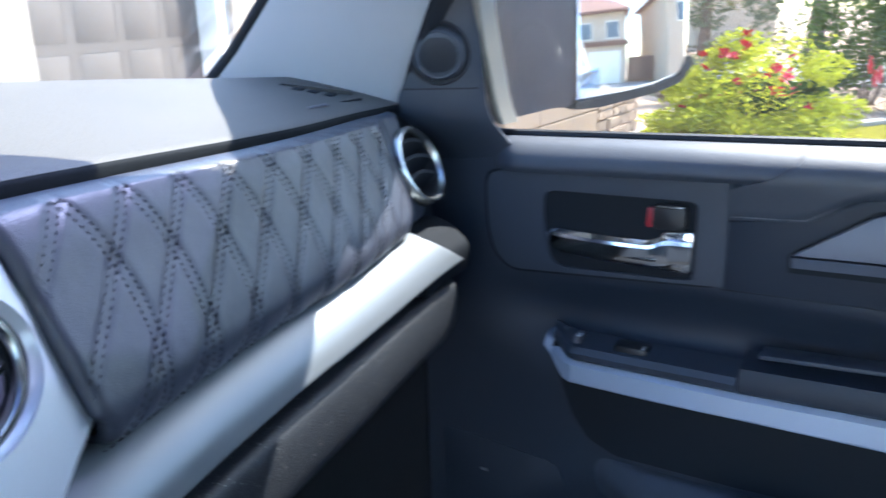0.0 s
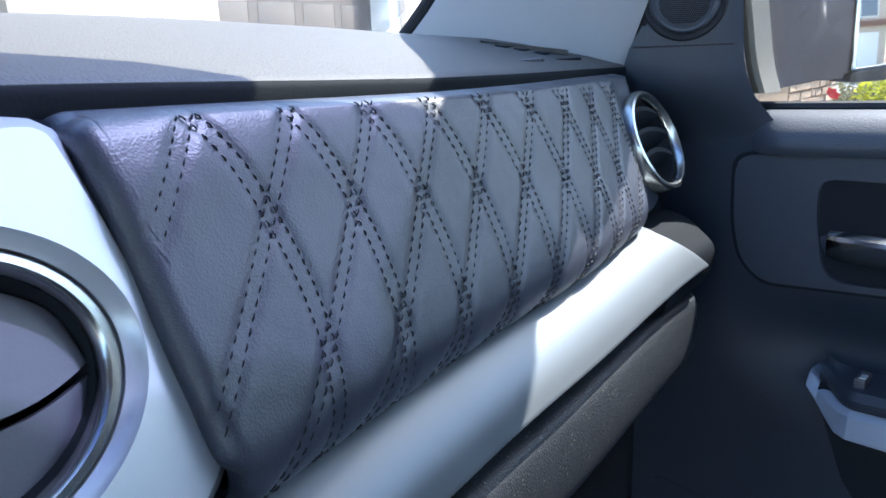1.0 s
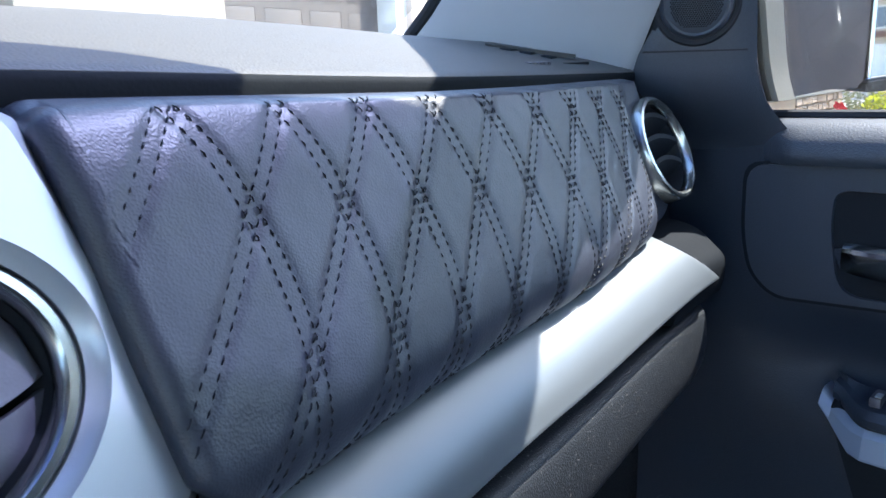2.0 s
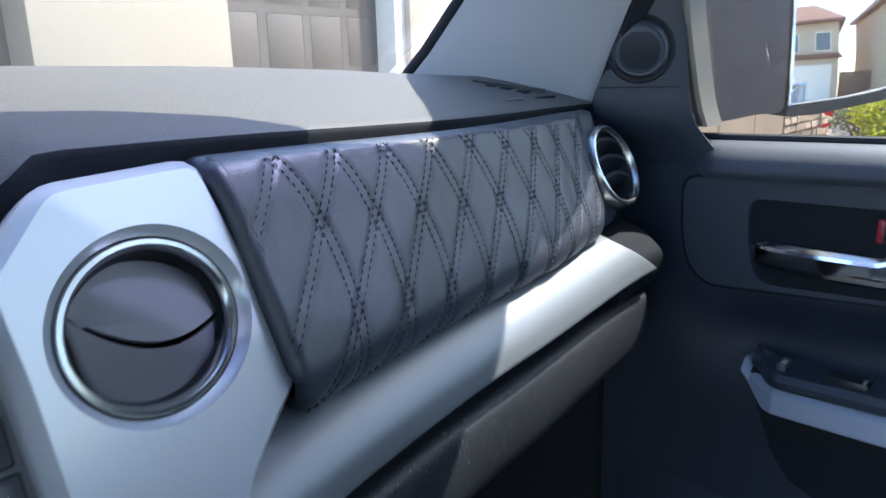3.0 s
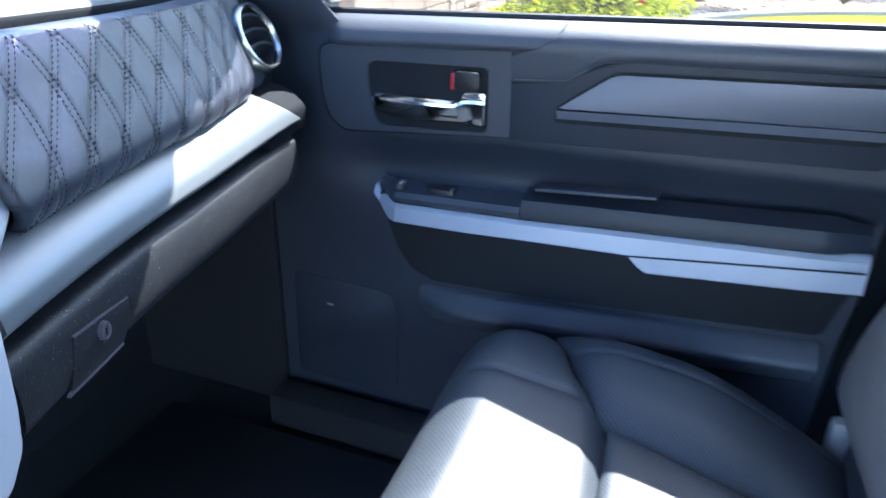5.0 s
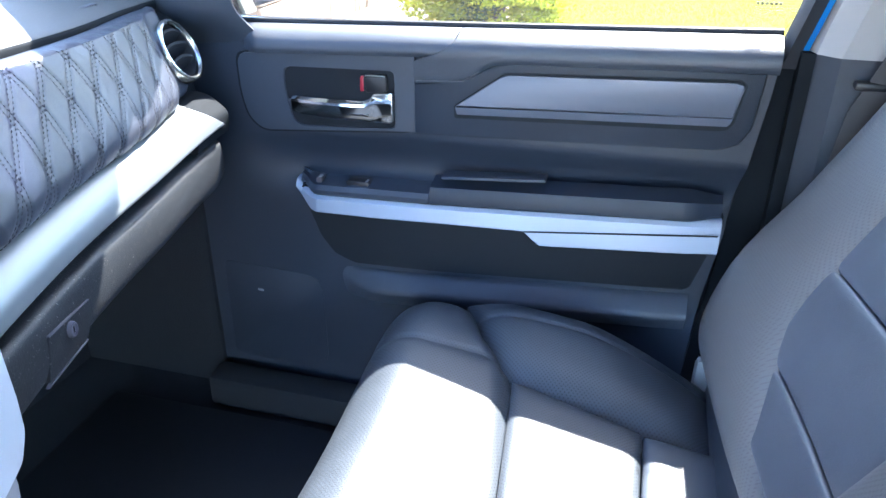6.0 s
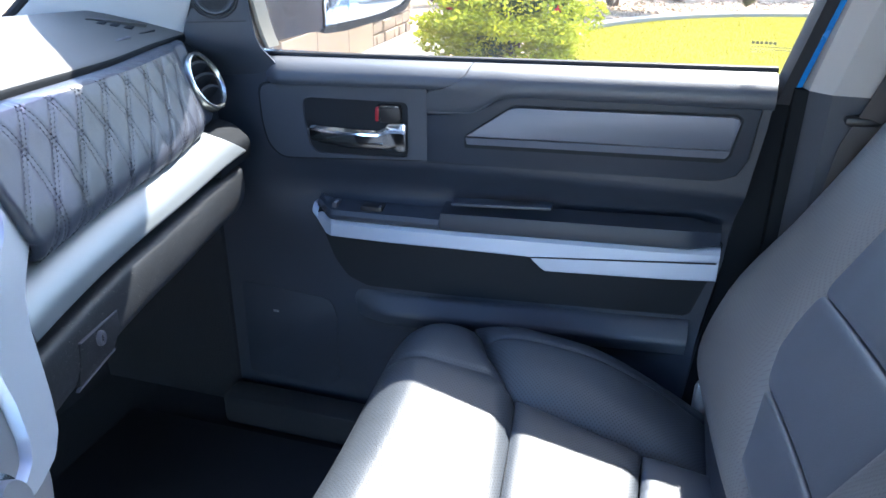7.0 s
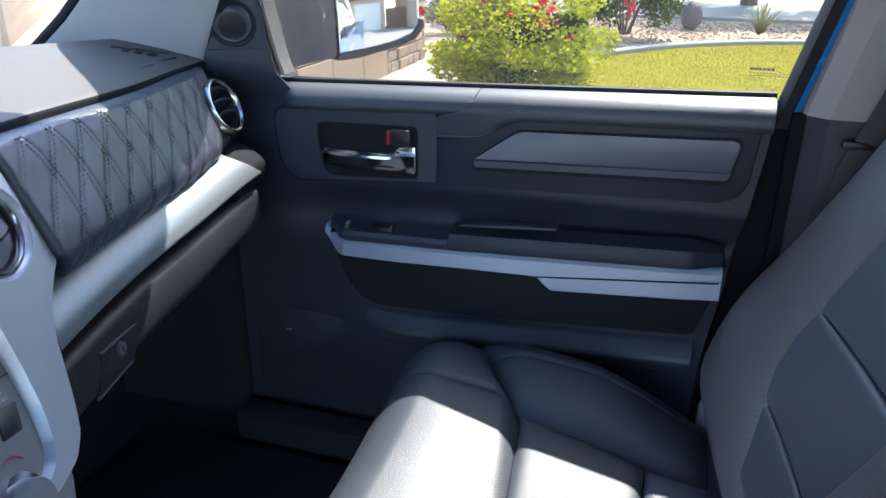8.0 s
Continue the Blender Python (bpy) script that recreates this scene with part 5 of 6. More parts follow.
def back_pad(name, corner, h, material, label, off, pu=6, pv=6, inner=None, outer=None):
    c = [Vector(p) for p in corner]
    n3 = (BK.to_3x3() @ Vector((0, 0, 1)))

    def fn(u, v):
        a, b = (u + 1) / 2, (v + 1) / 2
        p = (c[0] * (1 - a) + c[1] * a) * (1 - b) + (c[3] * (1 - a) + c[2] * a) * b
        if inner:
            far = c[1] * (1 - b) + c[2] * b
            p.x = inner(p.y) * (1 - a) + (far.x + outer(p.y)) * a
        q = BK @ Vector((p.x, p.y, off(u, v)))
        return q, -n3 if n3.y < 0 else n3
    v, f = pillow(fn, h, 22, 26, pu, pv, 0.07)
    return mesh(name, v, f, material, seat, label, angle=60)


def sweep(v):
    """Inner edge of the outer bolster, which sweeps under the centre panels at its foot."""
    return float(np.interp(v, [0.06, 0.11, 0.16, 0.195, 0.25, 0.40, 0.70], [-0.14, -0.10, -0.01, 0.045, 0.070, 0.078, 0.085]))


def belly(v):
    """How far the outer bolster swells towards the door above its foot."""
    return float(np.interp(v, [0.02, 0.08, 0.14, 0.19, 0.28, 0.40], [0.0, 0.035, 0.055, 0.050, 0.014, 0.0]))


BSIGN = 1 if (BK.to_3x3() @ Vector((0, 0, 1))).y > 0 else -1
back_pad("back_bolster", [(0.062, 0.070), (0.270, 0.034), (0.315, 0.70), (0.085, 0.70)], 0.050, M_PERFBACK_SKYLIT, "perforated leather backrest bolster", lambda u, v: BSIGN * (0.045 + 0.012 * u), pu=3.5, pv=8, inner=sweep, outer=belly)
back_pad("back_bolster", [(-0.310, 0.050), (-0.190, 0.040), (-0.190, 0.70), (-0.300, 0.70)], 0.050, M_PERFBACK_SKYLIT, "perforated leather backrest bolster", lambda u, v: BSIGN * (0.045 - 0.012 * u), pu=3.5, pv=8)
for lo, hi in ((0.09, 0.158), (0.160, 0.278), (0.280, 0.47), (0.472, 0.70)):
    back_pad("back_panel", [(-0.215, lo + 0.045), (0.110, lo), (0.118, hi), (-0.215, hi + 0.045)], 0.006, M_SEAT_SKYLIT, "smooth leather backrest panel", lambda u, v: BSIGN * (0.026 - 0.008 * (1 - u * u)), pu=10, pv=12)
_bm = box(-0.25, 0.25, -0.02, 0.69, -0.09, -0.03, 0.02)
bmesh.ops.transform(_bm, matrix=BK @ Matrix.Diagonal((1, 1, BSIGN, 1)), verts=_bm.verts)
part("back_shell", _bm, M_PLASTIC, seat, "black plastic seat back shell")
part("hinge_cover", box(0.842, 0.866, -0.345, -0.285, 0.86, 0.925, 0.01), M_STACK, seat, "grey seat hinge cover")
# footwell
part("scuff_plate", box(0.88, 0.945, -0.33, 0.60, 0.62, 0.69, 0.012), M_CARPET, floor_ob, "black door sill plate")
part("kick_panel", box(0.957, 1.02, 0.605, 0.97, 0.60, 1.39, 0.01), M_CARPET, floor_ob, "black kick panel in the footwell")
part("floor_mat", box(0.30, 0.86, 0.10, 0.80, 0.62, 0.634, 0.006), M_RUBBER, floor_ob, "black rubber floor mat")

# ---------- truck outside ----------
truck = thing("truck_body", (0.0, 1.2, 0.5), "bright blue pickup body around the cab", "truck")
rows_ = []
for i in range(13):
    t = i / 12
    y = 0.985 + 1.25 * t
    b_ = 0.038 * sstep((y - 0.99) / 0.16)
    rows_.append([(-0.93 + 0.06 * t, y, 1.30), (-0.9 + 0.06 * t, y, 1.375 + b_ - 0.03 * t * t), (-0.5, y, 1.395 + b_ - 0.05 * t * t), (0.5, y, 1.395 + b_ - 0.05 * t * t), (0.9 - 0.06 * t, y, 1.375 + b_ - 0.03 * t * t), (0.93 - 0.06 * t, y, 1.30), (0.9, y, 1.2), (-0.9, y, 1.2)])
_v, _f = loft(rows_)
mesh("hood", _v, _f, M_BLUE, truck, "bright blue hood")
part("fender", box(0.90, 1.02, 1.0, 2.3, 0.7, 1.32, 0.03), M_BLUE, truck, "bright blue front fender")
part("fender", box(-1.02, -0.90, 1.0, 2.3, 0.7, 1.32, 0.03), M_BLUE, truck, "bright blue front fender")
part("cowl", box(-0.86, 0.86, 0.955, 1.02, 1.33, 1.392, 0.005), M_RUBBER, truck, "black cowl below the windscreen")
part("rear_door_skin", prism(dp([(-0.348, 0.58), (-0.348, 1.36), (-1.36, 1.38), (-1.36, 0.58)]), axes((1.055, 0, 0), (0, -1, 0), (0, 0, 1)), 0.03, 0.006), M_BLUE, truck, "bright blue rear door skin")
part("bed_side", box(0.99, 1.05, -3.3, -1.82, 0.6, 1.38, 0.02), M_BLUE, truck, "bright blue bed side")
_v, _f = tube([(0.1, 1.0, 1.405), (0.5, 0.99, 1.412), (0.78, 0.985, 1.408)], 0.006, 8)
mesh("wiper", _v, _f, M_RUBBER, truck, "black wiper arm")
rd = pane_mesh("rear_door_glass", [(1.0, -0.62, 1.36), (1.0, -1.40, 1.37), (0.86, -1.36, 1.76), (0.86, -0.68, 1.76)], (0.004, 0, 0), glass("privacy_glass", (0.25, 0.25, 0.26)), truck, "dark rear door glass")
rd.visible_shadow = False

# door mirror
M_MIRROR = mat("mirror_glass", (0.85, 0.87, 0.88), 0.02, metal=1.0, bump=0.0, var=0.02, rvar=0.01)
mir = thing("door_mirror", (1.12, 0.45, 1.36), "large black door mirror outside the window", "mirror")
MM = axes((1.20, 0.4255, 1.45), (0.85, -0.53, 0), (0, 0, 1))
M_HOUSING = mat("violet_grey_mirror_plastic", (0.032, 0.028, 0.035), 0.42, grain=900, bump=0.15, var=0.12, coat=0.15)


def convex_glass():
    """The bulging passenger mirror, tipped slightly upward."""
    R0, yaw, pitch = 1.2, -0.01, 0.092
    low = [(-0.060, -0.070), (-0.04, -0.068), (0.02, -0.062), (0.08, -0.052), (0.12, -0.042), (0.135, -0.030), (0.140, -0.012)]
    nu, nv = 40, 40
    verts = []
    for j in range(nv + 1):
        for i in range(nu + 1):
            u = -0.060 + 0.200 * i / nu
            z0 = float(np.interp(u, [p[0] for p in low], [p[1] for p in low]))
            v = z0 + (0.19 - z0) * j / nv
            w = -((u - 0.04) ** 2 + (v - 0.05) ** 2) / (2 * R0) - yaw * (u - 0.04) - pitch * (v - 0.05) + 0.008
            verts.append(MM @ Vector((u, v, w)))
    k = nu + 1
    faces = [(j * k + i, j * k + i + 1, (j + 1) * k + i + 1, (j + 1) * k + i) for j in range(nv) for i in range(nu)]
    ob = mesh("mirror_glass", verts, faces, M_MIRROR, mir, "bulging mirror glass", angle=80)
    so = ob.modifiers.new("thickness", "SOLIDIFY")
    so.thickness, so.offset = 0.003, -1
    return ob


convex_glass()
hp_ = rounded([(-0.200, -0.088), (-0.105, -0.075), (-0.02, -0.080), (0.085, -0.064), (0.130, -0.052), (0.154, -0.028), (0.154, 0.21), (-0.200, 0.21)], 0.012)
part("mirror_housing", prism(hp_, MM @ pose(0, 0, -0.012), 0.07, 0.008), M_HOUSING, mir, "dark violet-grey mirror housing")
part("mirror_mount", prism(rounded([(-0.200, -0.087), (-0.105, -0.074), (-0.068, -0.074), (-0.068, -0.02), (-0.076, 0.205), (-0.200, 0.205)], 0.006), MM @ pose(0, 0, 0.012), 0.03, 0.006), M_HOUSING, mir, "dark inner arm of the mirror")
part("mirror_rim", prism(rounded([(-0.066, -0.079), (-0.02, -0.078), (0.085, -0.063), (0.128, -0.051), (0.152, -0.026), (0.146, -0.012), (0.125, -0.040), (0.08, -0.052), (-0.066, -0.069)], 0.002), MM @ pose(0, 0, 0.014), 0.03, 0.003), M_GLOSS, mir, "black lower rim of the mirror")

# ---------- outdoors ----------
M_CONC = mat("pale_concrete", (0.29, 0.27, 0.245), 0.85, grain=60, bump=0.3, var=0.12, patch=0.8, dist=0.004)
M_LAWN = mat("lawn_green", (0.225, 0.200, 0.012), 0.9, spec=0.1, grain=45, bump=1.0, var=0.22, patch=1.2, dist=0.03)
M_BLADE = mat("grass_blade", (0.285, 0.250, 0.014), 0.8, spec=0.1, grain=8, bump=0.0, var=0.28, patch=1.5)
M_SOIL = mat("gravel_soil", (0.44, 0.31, 0.21), 0.95, grain=35, bump=1.0, var=0.4, patch=2, dist=0.03)
M_STUCCO = mat("tan_stucco", (0.52, 0.42, 0.32), 0.9, grain=50, bump=0.5, var=0.08, patch=1, dist=0.004)
M_WHITE = mat("cream_stucco", (0.80, 0.76, 0.68), 0.9, grain=50, bump=0.4, var=0.05, patch=1, dist=0.004)
M_CREAM = mat("warm_cream_stucco", (0.33, 0.275, 0.21), 0.9, grain=50, bump=0.4, var=0.06, patch=1, dist=0.004)
M_TAUPE = mat("taupe_garage_door", (0.135, 0.110, 0.092), 0.6, grain=30, bump=0.1, var=0.06, patch=1)
M_STONE = mat("ledge_stone", (0.38, 0.27, 0.19), 0.9, grain=30, bump=0.8, var=0.35, patch=3, dist=0.01)
M_ROOF = mat("roof_tile", (0.22, 0.12, 0.09), 0.85, grain=20, bump=0.6, var=0.25, patch=2, dist=0.02)
M_LEAF = mat("bush_leaf", (0.44, 0.46, 0.035), 0.7, spec=0.2, grain=20, bump=0.1, var=0.5, patch=3)
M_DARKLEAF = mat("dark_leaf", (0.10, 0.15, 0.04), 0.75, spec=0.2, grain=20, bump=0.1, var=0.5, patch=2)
M_DRYLEAF = mat("olive_leaf", (0.20, 0.20, 0.11), 0.6, grain=20, bump=0.1, var=0.4, patch=2)
M_ROSE = mat("red_rose", (0.60, 0.012, 0.03), 0.5, grain=60, bump=0.2, var=0.3)
M_BARK = mat("bark", (0.16, 0.11, 0.08), 0.9, grain=60, bump=0.8, var=0.3, dist=0.01)
M_SLATE = mat("grey_siding", (0.18, 0.18, 0.19), 0.8, grain=30, bump=0.2, var=0.1)
M_PANE = mat("house_window", (0.10, 0.13, 0.17), 0.08, bump=0.0, var=0.1)



def leafy(m, share=0.45):
    """Lets light through thin leaves."""
    nt = m.node_tree
    b = nt.nodes["Principled BSDF"]
    t = nt.nodes.new("ShaderNodeBsdfTranslucent")
    nt.links.new(b.inputs["Base Color"].links[0].from_socket, t.inputs["Color"])
    x = nt.nodes.new("ShaderNodeMixShader")
    x.inputs[0].default_value = share
    nt.links.new(b.outputs[0], x.inputs[1])
    nt.links.new(t.outputs[0], x.inputs[2])
    nt.links.new(x.outputs[0], nt.nodes["Material Output"].inputs["Surface"])


for _m in (M_LEAF, M_DARKLEAF, M_DRYLEAF, M_BLADE):
    leafy(_m)
g = mesh("ground", [(-300, -300, -0.06), (300, -300, -0.06), (300, 300, -0.06), (-300, 300, -0.06)], [(0, 1, 2, 3)], M_SOIL)
tagged(g, "dry gravelly ground out to the horizon", "ground", kind="structure")
part_ = part("driveway", box(-8, 6.2, -20.6, 5.95, -0.05, 0.0), M_CONC)
tagged(part_, "pale concrete driveway under the truck", "driveway", kind="structure")
walk_ob = part("pavement", box(6.2, 9.9, 2.35, 3.25, -0.05, 0.004), M_CONC)
tagged(walk_ob, "pale concrete path by the house", "pavement", kind="structure")
street = part("road", box(17.3, 24.0, -60, 60, -0.055, 0.01), M_CONC)
tagged(street, "sun-bleached pale street beyond the garden", "road", kind="structure")


def lawn_edge(a):
    """Outer edge of the lawn, swept by angle."""
    return (8.6 + 4.9 * math.cos(a), -3.2 + 4.6 * math.sin(a))


edge = [lawn_edge(radians(d)) for d in range(62, -91, -6)]
lawn_pts = [(6.2, 1.15), (8.5, 1.1)] + edge + [(6.2, -12)]
lawn = part("lawn", prism(lawn_pts, Matrix.Identity(4), 0.05), M_LAWN)
tagged(lawn, "sunlit yellow-green mown lawn", "lawn", kind="structure")
kerb = []
for i, (x, y) in enumerate(edge):
    a, b = Vector(edge[max(i - 1, 0)]), Vector(edge[min(i + 1, len(edge) - 1)])
    t = (b - a).normalized()
    nrm = Vector((-t.y, t.x))
    o = Vector((x, y))
    kerb.append([(*(o + nrm * 0.0), -0.05), (*(o + nrm * 0.0), 0.05), (*(o + nrm * 0.03), 0.07), (*(o + nrm * 0.13), 0.07), (*(o + nrm * 0.16), 0.05), (*(o + nrm * 0.16), -0.05)])
_v, _f = loft(kerb)
tagged(mesh("lawn_kerb", _v, _f, M_CONC), "curved pale concrete lawn edging", "kerb", kind="structure")

rnd = random.Random(5)


def tufts():
    verts, faces = [], []
    while len(faces) < 30000:
        x, y = rnd.uniform(7.5, 13.4), rnd.uniform(-4.5, 1.0)
        if ((x - 8.6) / 4.9) ** 2 + ((y + 3.2) / 4.6) ** 2 > 0.98 and x > 8.6:
            continue
        a, h = rnd.uniform(0, 6.28), rnd.uniform(0.012, 0.028)
        dx, dy = math.cos(a) * 0.0035, math.sin(a) * 0.0035
        k = len(verts)
        lean = (rnd.uniform(-0.02, 0.02), rnd.uniform(-0.02, 0.02))
        verts += [(x - dx, y - dy, 0), (x + dx, y + dy, 0), (x + lean[0], y + lean[1], h)]
        faces.append((k, k + 1, k + 2))
    return tagged(mesh("grass", verts, faces, M_BLADE), "short yellow-green grass blades on the lawn", "grass", kind="stuff")


tufts()


def leaf_cloud(name, centre, radii, count, size, material, parent, seed, label="", shell=0.55, lumps=9):
    """Many small leaves grouped in uneven clumps, with gaps between."""
    r = random.Random(seed)
    clumps = []
    for _ in range(lumps):
        while True:
            p = Vector((r.uniform(-1, 1), r.uniform(-1, 1), r.uniform(-0.95, 1)))
            if 0.15 < p.length < 0.85:
                break
        clumps.append((p, r.uniform(0.22, 0.42)))
    verts, faces = [], []
    while len(faces) < count:
        c, rad = r.choice(clumps)
        d = Vector((r.gauss(0, 1), r.gauss(0, 1), r.gauss(0, 1))).normalized()
        q = c + d * rad * (shell + (1 - shell) * r.random()) * (1 + 0.35 * noise.noise(d * 2.5 + c * 3))
        p = Vector((centre[0] + q.x * radii[0], centre[1] + q.y * radii[1], max(centre[2] + q.z * radii[2], 0.02)))
        s = size * r.uniform(0.6, 1.4)
        a = Vector((r.uniform(-1, 1), r.uniform(-1, 1), r.uniform(-0.4, 0.7))).normalized()
        b = a.orthogonal().normalized()
        b = (Matrix.Rotation(r.uniform(0, 6.28), 3, a) @ b)
        k = len(verts)
        c2 = a.cross(b) * 0.18 * s
        verts += [p - a * s * 0.5, p + b * s * 0.28 + c2, p + a * s * 0.5, p - b * s * 0.28 + c2]
        faces += [(k, k + 1, k + 2), (k, k + 2, k + 3)]
    return mesh(name, verts, faces, material, parent, label, angle=180)


def stems(parent, base, radii, h, n, seed, r0=0.02, name="stem"):
    r = random.Random(seed)
    for _ in range(n):
        a = r.uniform(0, 6.28)
        e = Vector((base[0] + math.cos(a) * radii * r.uniform(0.3, 0.9), base[1] + math.sin(a) * radii * r.uniform(0.3, 0.9), h * r.uniform(0.6, 1)))
        s = Vector((base[0] + math.cos(a) * 0.08, base[1] + math.sin(a) * 0.08, 0))
        m = (s + e) / 2 + Vector((r.uniform(-0.1, 0.1), r.uniform(-0.1, 0.1), 0.1))
        v, f = tube([s, (s + m) / 2, m, (m + e) / 2, e], [r0, r0 * 0.85, r0 * 0.7, r0 * 0.5, r0 * 0.25], 6)
        mesh(name, v, f, M_BARK, parent)


def rose_bush():
    b = thing("rose_bush", (8.3, 1.55, 0), "leafy yellow-green rose bush with red blooms", "bush")
    stems(b, (8.3, 1.55), 0.7, 0.9, 9, 3)
    leaf_cloud("foliage", (8.3, 1.55, 0.58), (0.90, 1.04, 0.74), 26000, 0.052, M_LEAF, b, 11, "small yellow-green leaves", lumps=30)
    leaf_cloud("skirt", (8.15, 1.55, 0.34), (0.92, 1.10, 0.42), 15000, 0.052, M_LEAF, b, 14, "low leaves at the foot", lumps=16)
    # darker leaf copy inside paints the shade in the heart of the bush
    leaf_cloud("inner_foliage", (8.3, 1.55, 0.5), (0.65, 0.8, 0.52), 8000, 0.08, M_DARKLEAF, b, 12, "inner leaves, darkened to paint the bush's shade", lumps=12, shell=0.2)
    r = random.Random(9)
    bloom = None
    for i in range(34):
        y = 1.55 + r.gauss(0, 0.42)
        z = 0.95 + r.uniform(-0.25, 0.42) - 0.25 * abs(y - 1.5)
        x = 8.3 - r.uniform(0.1, 0.55)
        if bloom is None:
            verts, faces = [], []
            for ring, (n, rad, up) in enumerate(((6, 0.05, 0.3), (5, 0.036, 0.7), (4, 0.02, 1.0))):
                for k in range(n):
                    a = 2 * math.pi * k / n + ring * 0.5
                    o = Vector((math.cos(a), math.sin(a), up)).normalized()
                    t = Vector((-math.sin(a), math.cos(a), 0))
                    p = o * rad * 0.5
                    q = len(verts)
                    verts += [p * 0.2, p + t * rad * 0.55, p + o * rad * 0.6, p - t * rad * 0.55]
                    faces += [(q, q + 1, q + 2, q + 3)]
            bloom = mesh("bloom", verts, faces, M_ROSE, b, "red rose bloom")
            ob_ = bloom
        else:
            ob_ = new("bloom", bloom.data)
            ob_.parent, ob_.matrix_parent_inverse = b, b.matrix_basis.inverted()
        sc = r.uniform(0.8, 1.5)
        ob_.matrix_basis = pose(x, y, z, r.uniform(-40, 40), r.uniform(-60, 10), r.uniform(0, 360)) @ Matrix.Scale(sc, 4)


rose_bush()


def shrub(at, radii, label, material, count, size, seed, name="shrub", lumps=12):
    b = thing(name, (at[0], at[1], 0), label, "shrub")
    stems(b, at, radii[0] * 0.7, radii[2], 6, seed)
    leaf_cloud("foliage", (at[0], at[1], radii[2] * 0.85), radii, count, size, material, b, seed + 1, lumps=lumps)
    return b


sh = shrub((13.7, 0.85), (0.95, 1.15, 1.35), "tall dark green garden shrub with red flower spikes", M_DARKLEAF, 14000, 0.09, 21, lumps=34)
for _y, _z in ((0.72, 0.36), (0.66, 0.42), (0.80, 0.55)):
    _v, _f = tube([(12.80, _y, _z), (12.78, _y + 0.01, _z + 0.12), (12.80, _y + 0.02, _z + 0.26)], [0.014, 0.034, 0.008], 6)
    mesh("flower_spike", _v, _f, M_ROSE, sh, "red flower spike")
shrub((17.0, 4.2), (1.5, 1.8, 1.6), "grey-green leafy shrub beyond the gravel", M_DRYLEAF, 5000, 0.12, 31)
shrub((13.2, 3.9), (0.6, 0.7, 0.5), "pale low shrub beside the path", M_DRYLEAF, 2500, 0.07, 35)


def tree(at, h, rad, material, seed, label):
    b = thing("tree", (at[0], at[1], 0), label, "tree")
    r = random.Random(seed)
    v, f = tube([(at[0], at[1], 0), (at[0] + 0.1, at[1], h * 0.25), (at[0] - 0.05, at[1] + 0.1, h * 0.5), (at[0], at[1], h * 0.8)], [0.22, 0.17, 0.12, 0.04], 9)
    mesh("trunk", v, f, M_BARK, b)
    for k in range(7):
        a = k * 0.9 + r.random()
        z0 = h * r.uniform(0.25, 0.55)
        e = (at[0] + math.cos(a) * rad * 0.7, at[1] + math.sin(a) * rad * 0.7, z0 + h * 0.25)
        m = ((at[0] + e[0]) / 2, (at[1] + e[1]) / 2, z0 + h * 0.17)
        v, f = tube([(at[0], at[1], z0), m, e], [0.09, 0.06, 0.02], 6)
        mesh("limb", v, f, M_BARK, b)
    leaf_cloud("crown", (at[0], at[1], h * 0.62), (rad, rad, h * 0.45), 9000, 0.22, material, b, seed, lumps=20)
    return b


tree((19.5, 2.4), 6.5, 2.6, M_DARKLEAF, 41, "dense dark green tree beyond the garden")
tree((21.0, -1.6), 6.0, 2.8, M_DARKLEAF, 42, "dense dark green tree across the garden")
tree((26.0, 6.5), 7.0, 3.0, M_DRYLEAF, 43, "grey-green tree beside the houses")
tree((26.5, -8.0), 7.0, 3.2, M_DARKLEAF, 44, "dark green tree beyond the street")


def flax(at, n, size, seed):
    b = thing("spiky_plant", (at[0], at[1], 0), "spiky olive-brown strap-leaved plant in gravel", "plant")
    r = random.Random(seed)
    for k in range(n):
        a = r.uniform(0, 6.28)
        el = r.uniform(0.5, 1.45)
        ln = size * r.uniform(0.7, 1.1)
        d = Vector((math.cos(a) * math.cos(el), math.sin(a) * math.cos(el), math.sin(el)))
        s = Vector((-math.sin(a), math.cos(a), 0)) * 0.018
        o = Vector((at[0], at[1], 0))
        p = [o, o + d * ln * 0.5, o + d * ln * 0.85 - Vector((0, 0, 0.03)), o + d * ln - Vector((0, 0, 0.12 * (1.5 - el)))]
        verts = []
        for i, q in enumerate(p):
            w = (1.0, 0.9, 0.6, 0.08)[i]
            verts += [q - s * w, q + Vector((0, 0, 0.006)), q + s * w]
        faces = []
        for i in range(3):
            for c in (0, 1):
                q = i * 3 + c
                faces.append((q, q + 1, q + 4, q + 3))
        mesh("leaf_blade", verts, faces, M_DRYLEAF, b)


flax((14.4, -1.40), 46, 0.62, 3)


